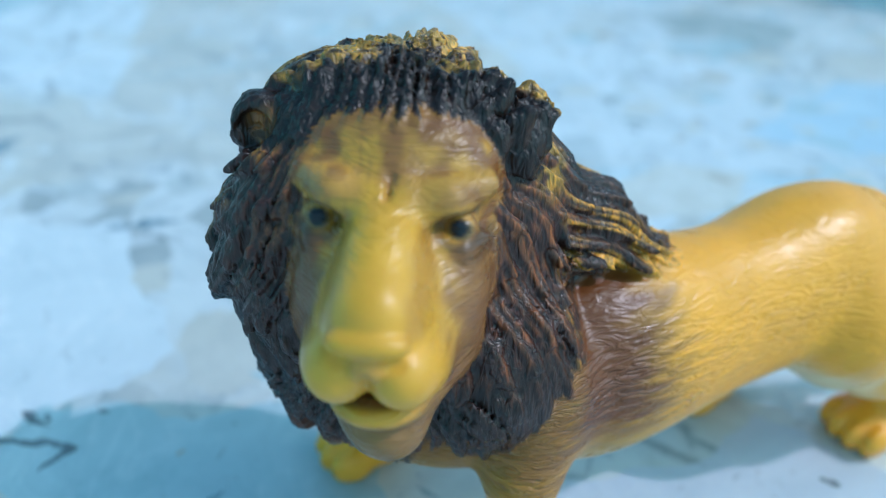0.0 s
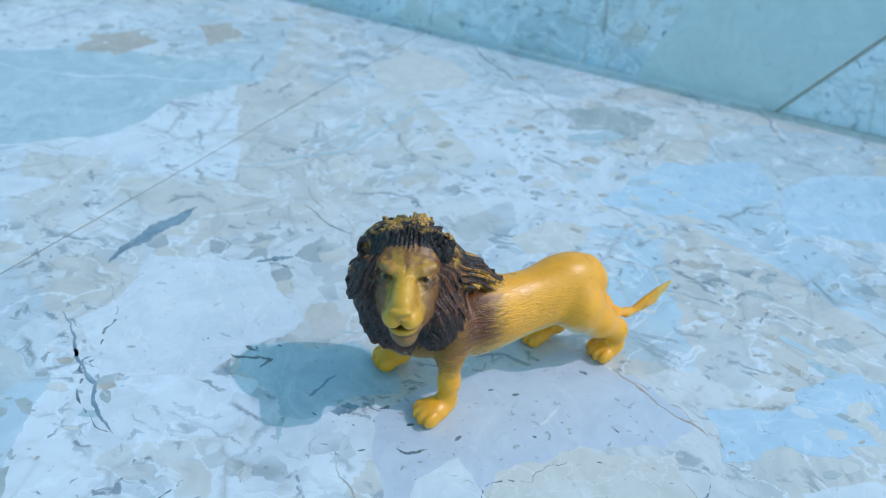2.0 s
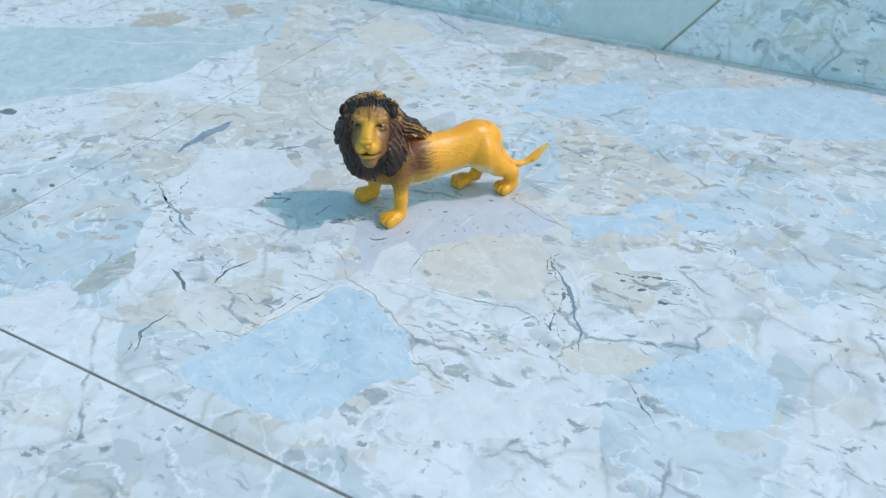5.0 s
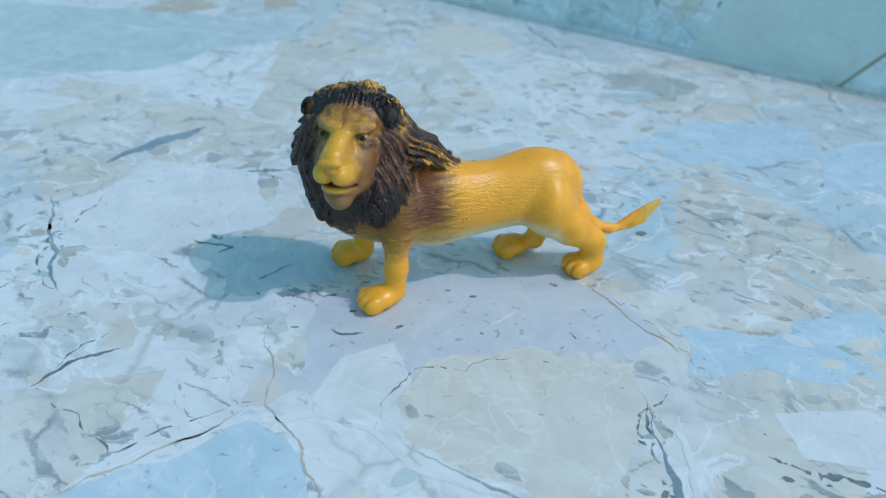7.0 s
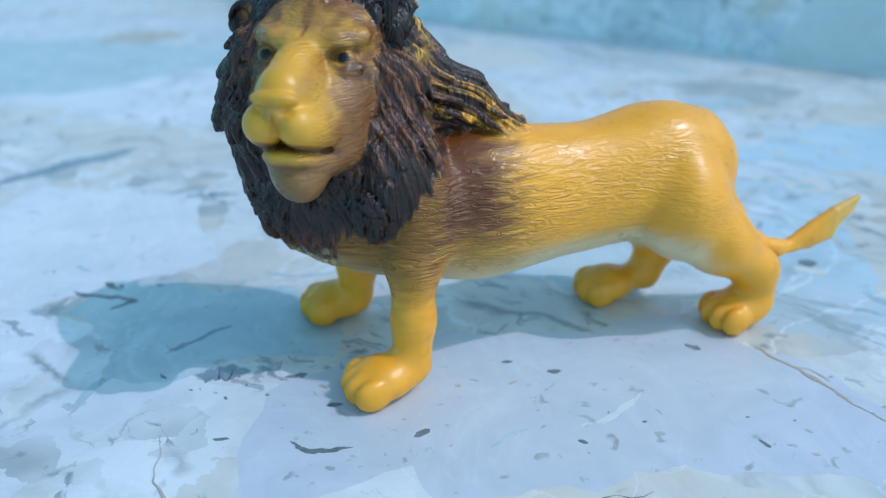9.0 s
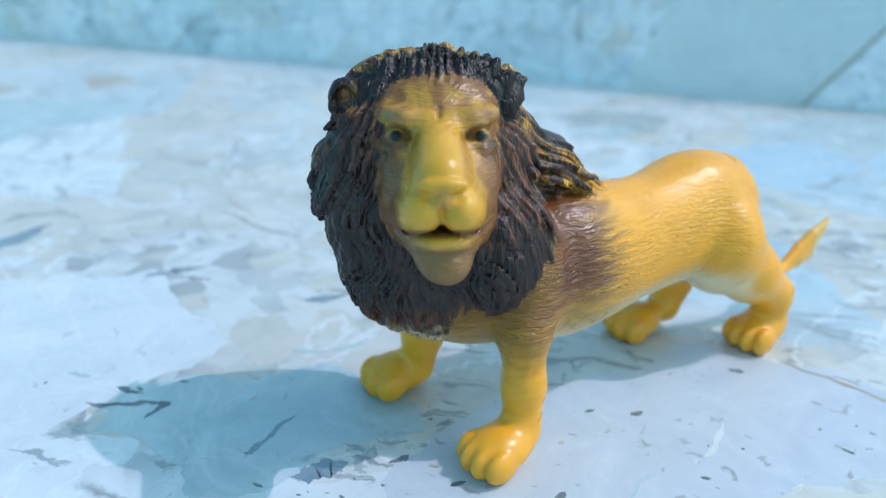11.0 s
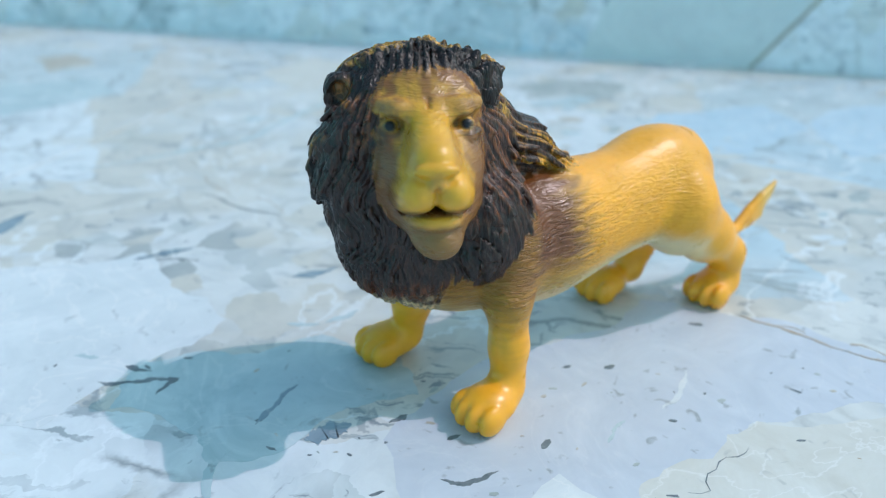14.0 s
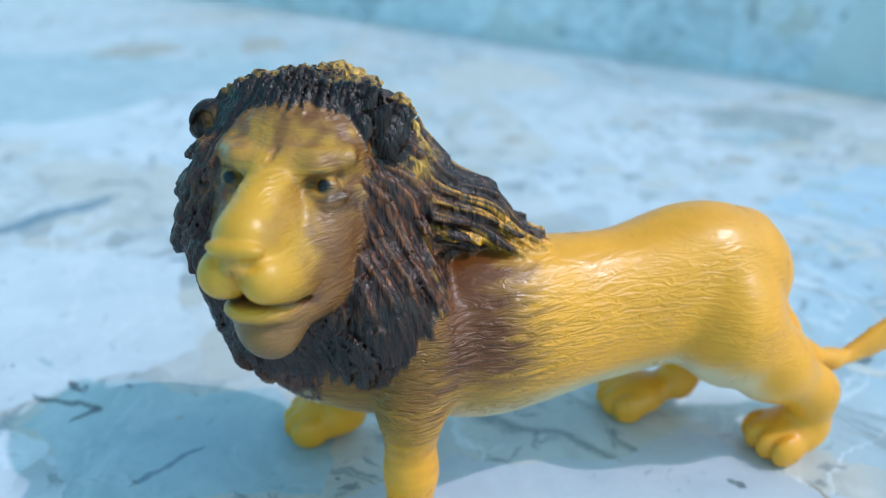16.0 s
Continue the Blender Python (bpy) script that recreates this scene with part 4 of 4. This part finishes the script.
# brown fur brushed over the cheeks and the brow's furrow
lay((0.27, 0.105, 0.03), 0.85 * face * step(np.abs(hr) + 0.35 * n2 + 0.3 * n5 - 0.22 * hf, 4.4, 7.2) * step(-hu, 1.0, 5.0) * step(-hf, -8, -3.5))
lay((0.20, 0.075, 0.025), 0.8 * face * step(np.abs(hr) + 0.5 * n2, 7.6, 9.6) * step(-hu, 2.0, 6.0))
# two lines brown the right cheek alone: the face's shaded side, in colour
lay((0.22, 0.08, 0.02), 0.8 * face * step(hr + 0.4 * n2 + 0.3 * n5 - 0.25 * hf, 3.4, 6.4) * step(-hu, -1.0, 3.0) * step(-hf, -7, -2.5))
lay((0.19, 0.066, 0.022), 0.8 * face * step(hr + 0.5 * n2 + 0.3 * n5 - 0.12 * hf, 3.8, 7.0) * step(-hu, 0.5, 4.0))
lay((0.24, 0.09, 0.028), 0.75 * face * step(hu + 0.7 * n2 + 0.5 * n5 + 0.02 * hr ** 2, 5.6, 8.8))
for sgn in (-1, 1):
    lay((0.09, 0.035, 0.015), 0.75 * face * step(-np.hypot((hr - sgn * 8.6) * 0.8, hu + 2.4 + 0.3 * n2), -2.2, -0.9) * (hf > -6))
lay((0.24, 0.09, 0.03), 0.75 * face * step(-np.abs(hr + 0.3 * n2), -1.5, -0.3) * step(-np.abs(hu - 5.5), -3.2, -1.8))
lay((0.30, 0.12, 0.035), 0.5 * face * step(n2 + n5, 0.4, 1.3) * step(-hf, -6, -1))
lay((0.42, 0.17, 0.03), 0.5 * face * step(-np.abs(np.abs(hr + 0.25 * n2) - 3.9), -1.6, -0.3) * step(-np.abs(hu + 4.5), -5.0, -2.5))
for sgn in (-1, 1):
    d = np.hypot(hr - sgn * 6.7, (hu + 0.7) * 1.25)
    lay((0.10, 0.05, 0.025), face * 0.6 * step(-np.abs(d - 2.1), -0.7, -0.2) * (hf > -2))
    lay((0.20, 0.11, 0.03), face * step(-d, -1.35, -1.1) * (hf > -2))
    lay((0.008, 0.010, 0.014), face * step(-np.hypot(hr - sgn * 6.6, hu + 0.6), -0.95, -0.75) * (hf > -2))
    de = np.sqrt((hr - sgn * 13.0 - 0.5) ** 2 + (hf + 8.0) ** 2 + (hu - 6.6) ** 2)
    lay(BLACK, step(-de, -4.6, -4.0) * mane)
    lay((0.26, 0.11, 0.03), (0.8 if sgn > 0 else 0.0) * step(-de, -3.0, -2.2) * step(hf, -9.5, -8.0))
lay((0.16, 0.06, 0.025), 0.85 * face * step(-np.abs(hu + 15.4), -0.9, -0.3) * (hf > 1))
lay((0.20, 0.08, 0.03), 0.6 * face * step(-np.abs(hu + 18.6), -0.7, -0.2) * (hf > 1))
lay((0.22, 0.10, 0.035), 0.8 * face * step(-hu + 0.3 * n2, 16.3, 18.4))
lay((0.45, 0.20, 0.05), 0.55 * face * step(-np.hypot(hr, hu + 10.4), -2.2, -0.8) * step(hf, 10, 11.5))
fur = np.where(face > 0.5, 0.3 * (1 - step(hf, 7.5, 10.5)) + 0.08, np.where(mane > 0.5, 0.55, step(z, 19, 31) * (1 - 0.75 * step(normal[:, 2], 0.25, 0.8)) * (0.35 + 0.3 * step(x, -34, -18) + 0.3 * step(x, -10, 15)) + 0.05))
paint = lion_mesh.color_attributes.new("paint", "FLOAT_COLOR", "POINT")
paint.data.foreach_set("color", np.concatenate([np.clip(col, 0, 1), fur[:, None]], 1).astype(np.float32).ravel())

strand = lion_mesh.attributes.new("strand", "FLOAT", "POINT")
strand.data.foreach_set("value", np.clip(mane, 0, 1).astype(np.float32))

m, t, b = nodes_of("painted_vinyl")
at = t.nodes.new("ShaderNodeAttribute")
at.attribute_name = "paint"
co = node(t, "TexCoord")
mp = node(t, "Mapping")
mp.inputs["Scale"].default_value = (0.30, 0.30, 1.3)
t.links.new(co.outputs["Object"], mp.inputs[0])
coat = node(t, "TexNoise", Scale=720.0, Detail=2.5, Distortion=1.6)
t.links.new(mp.outputs[0], coat.inputs["Vector"])
rub = node(t, "TexNoise", Scale=160.0, Detail=4.0)
t.links.new(co.outputs["Object"], rub.inputs["Vector"])
hm = node(t, "Mapping")
hm.inputs["Scale"].default_value = (1.0, 1.0, 0.2)
t.links.new(co.outputs["Object"], hm.inputs[0])
hair = node(t, "TexNoise", Scale=1050.0, Detail=3.0, Distortion=0.8)
t.links.new(hm.outputs[0], hair.inputs["Vector"])
on_mane = t.nodes.new("ShaderNodeAttribute")
on_mane.attribute_name = "strand"
worn = mix(t, 0.35, at.outputs["Color"], ramp(t, rub.outputs[0], [(0.3, grey(0.68)), (0.7, grey(1.12))]), "MULTIPLY")
streaks = mix(t, 1.0, worn, ramp(t, hair.outputs[0], [(0.38, (0.45, 0.42, 0.42)), (0.52, (0.95, 0.9, 0.88)), (0.64, (1.75, 1.45, 1.25))]), "MULTIPLY")
t.links.new(mix(t, on_mane.outputs["Fac"], worn, streaks), b.inputs["Base Color"])
t.links.new(ramp(t, rub.outputs[0], [(0.3, grey(0.25)), (0.7, grey(0.42))]), b.inputs["Roughness"])
bp = node(t, "Bump", Distance=0.0012)
t.links.new(mix(t, on_mane.outputs["Fac"], coat.outputs[0], hair.outputs[0]), bp.inputs["Height"])
t.links.new(at.outputs["Alpha"], bp.inputs["Strength"])
t.links.new(bp.outputs[0], b.inputs["Normal"])
b.inputs["Specular IOR Level"].default_value = 0.45
b.inputs["Subsurface Weight"].default_value = 0.06
b.inputs["Subsurface Radius"].default_value = (0.003, 0.002, 0.001)
lion_mesh.materials.append(m)
lion = tagged(new("toy_lion", lion_mesh), "yellow plastic toy lion with dark brown mane standing on marble", "toy lion")
ORIGIN = Vector((0.036, 0.008, 0.056))
lion_mesh.transform(Matrix.Translation(-ORIGIN))
lion.matrix_world = pose(0.244, 0.232, 0.0, 0, 0, -130.1) @ Matrix.Translation(ORIGIN)
cam.data.dof.use_dof, cam.data.dof.focus_object, cam.data.dof.aperture_fstop = True, lion, 12.0
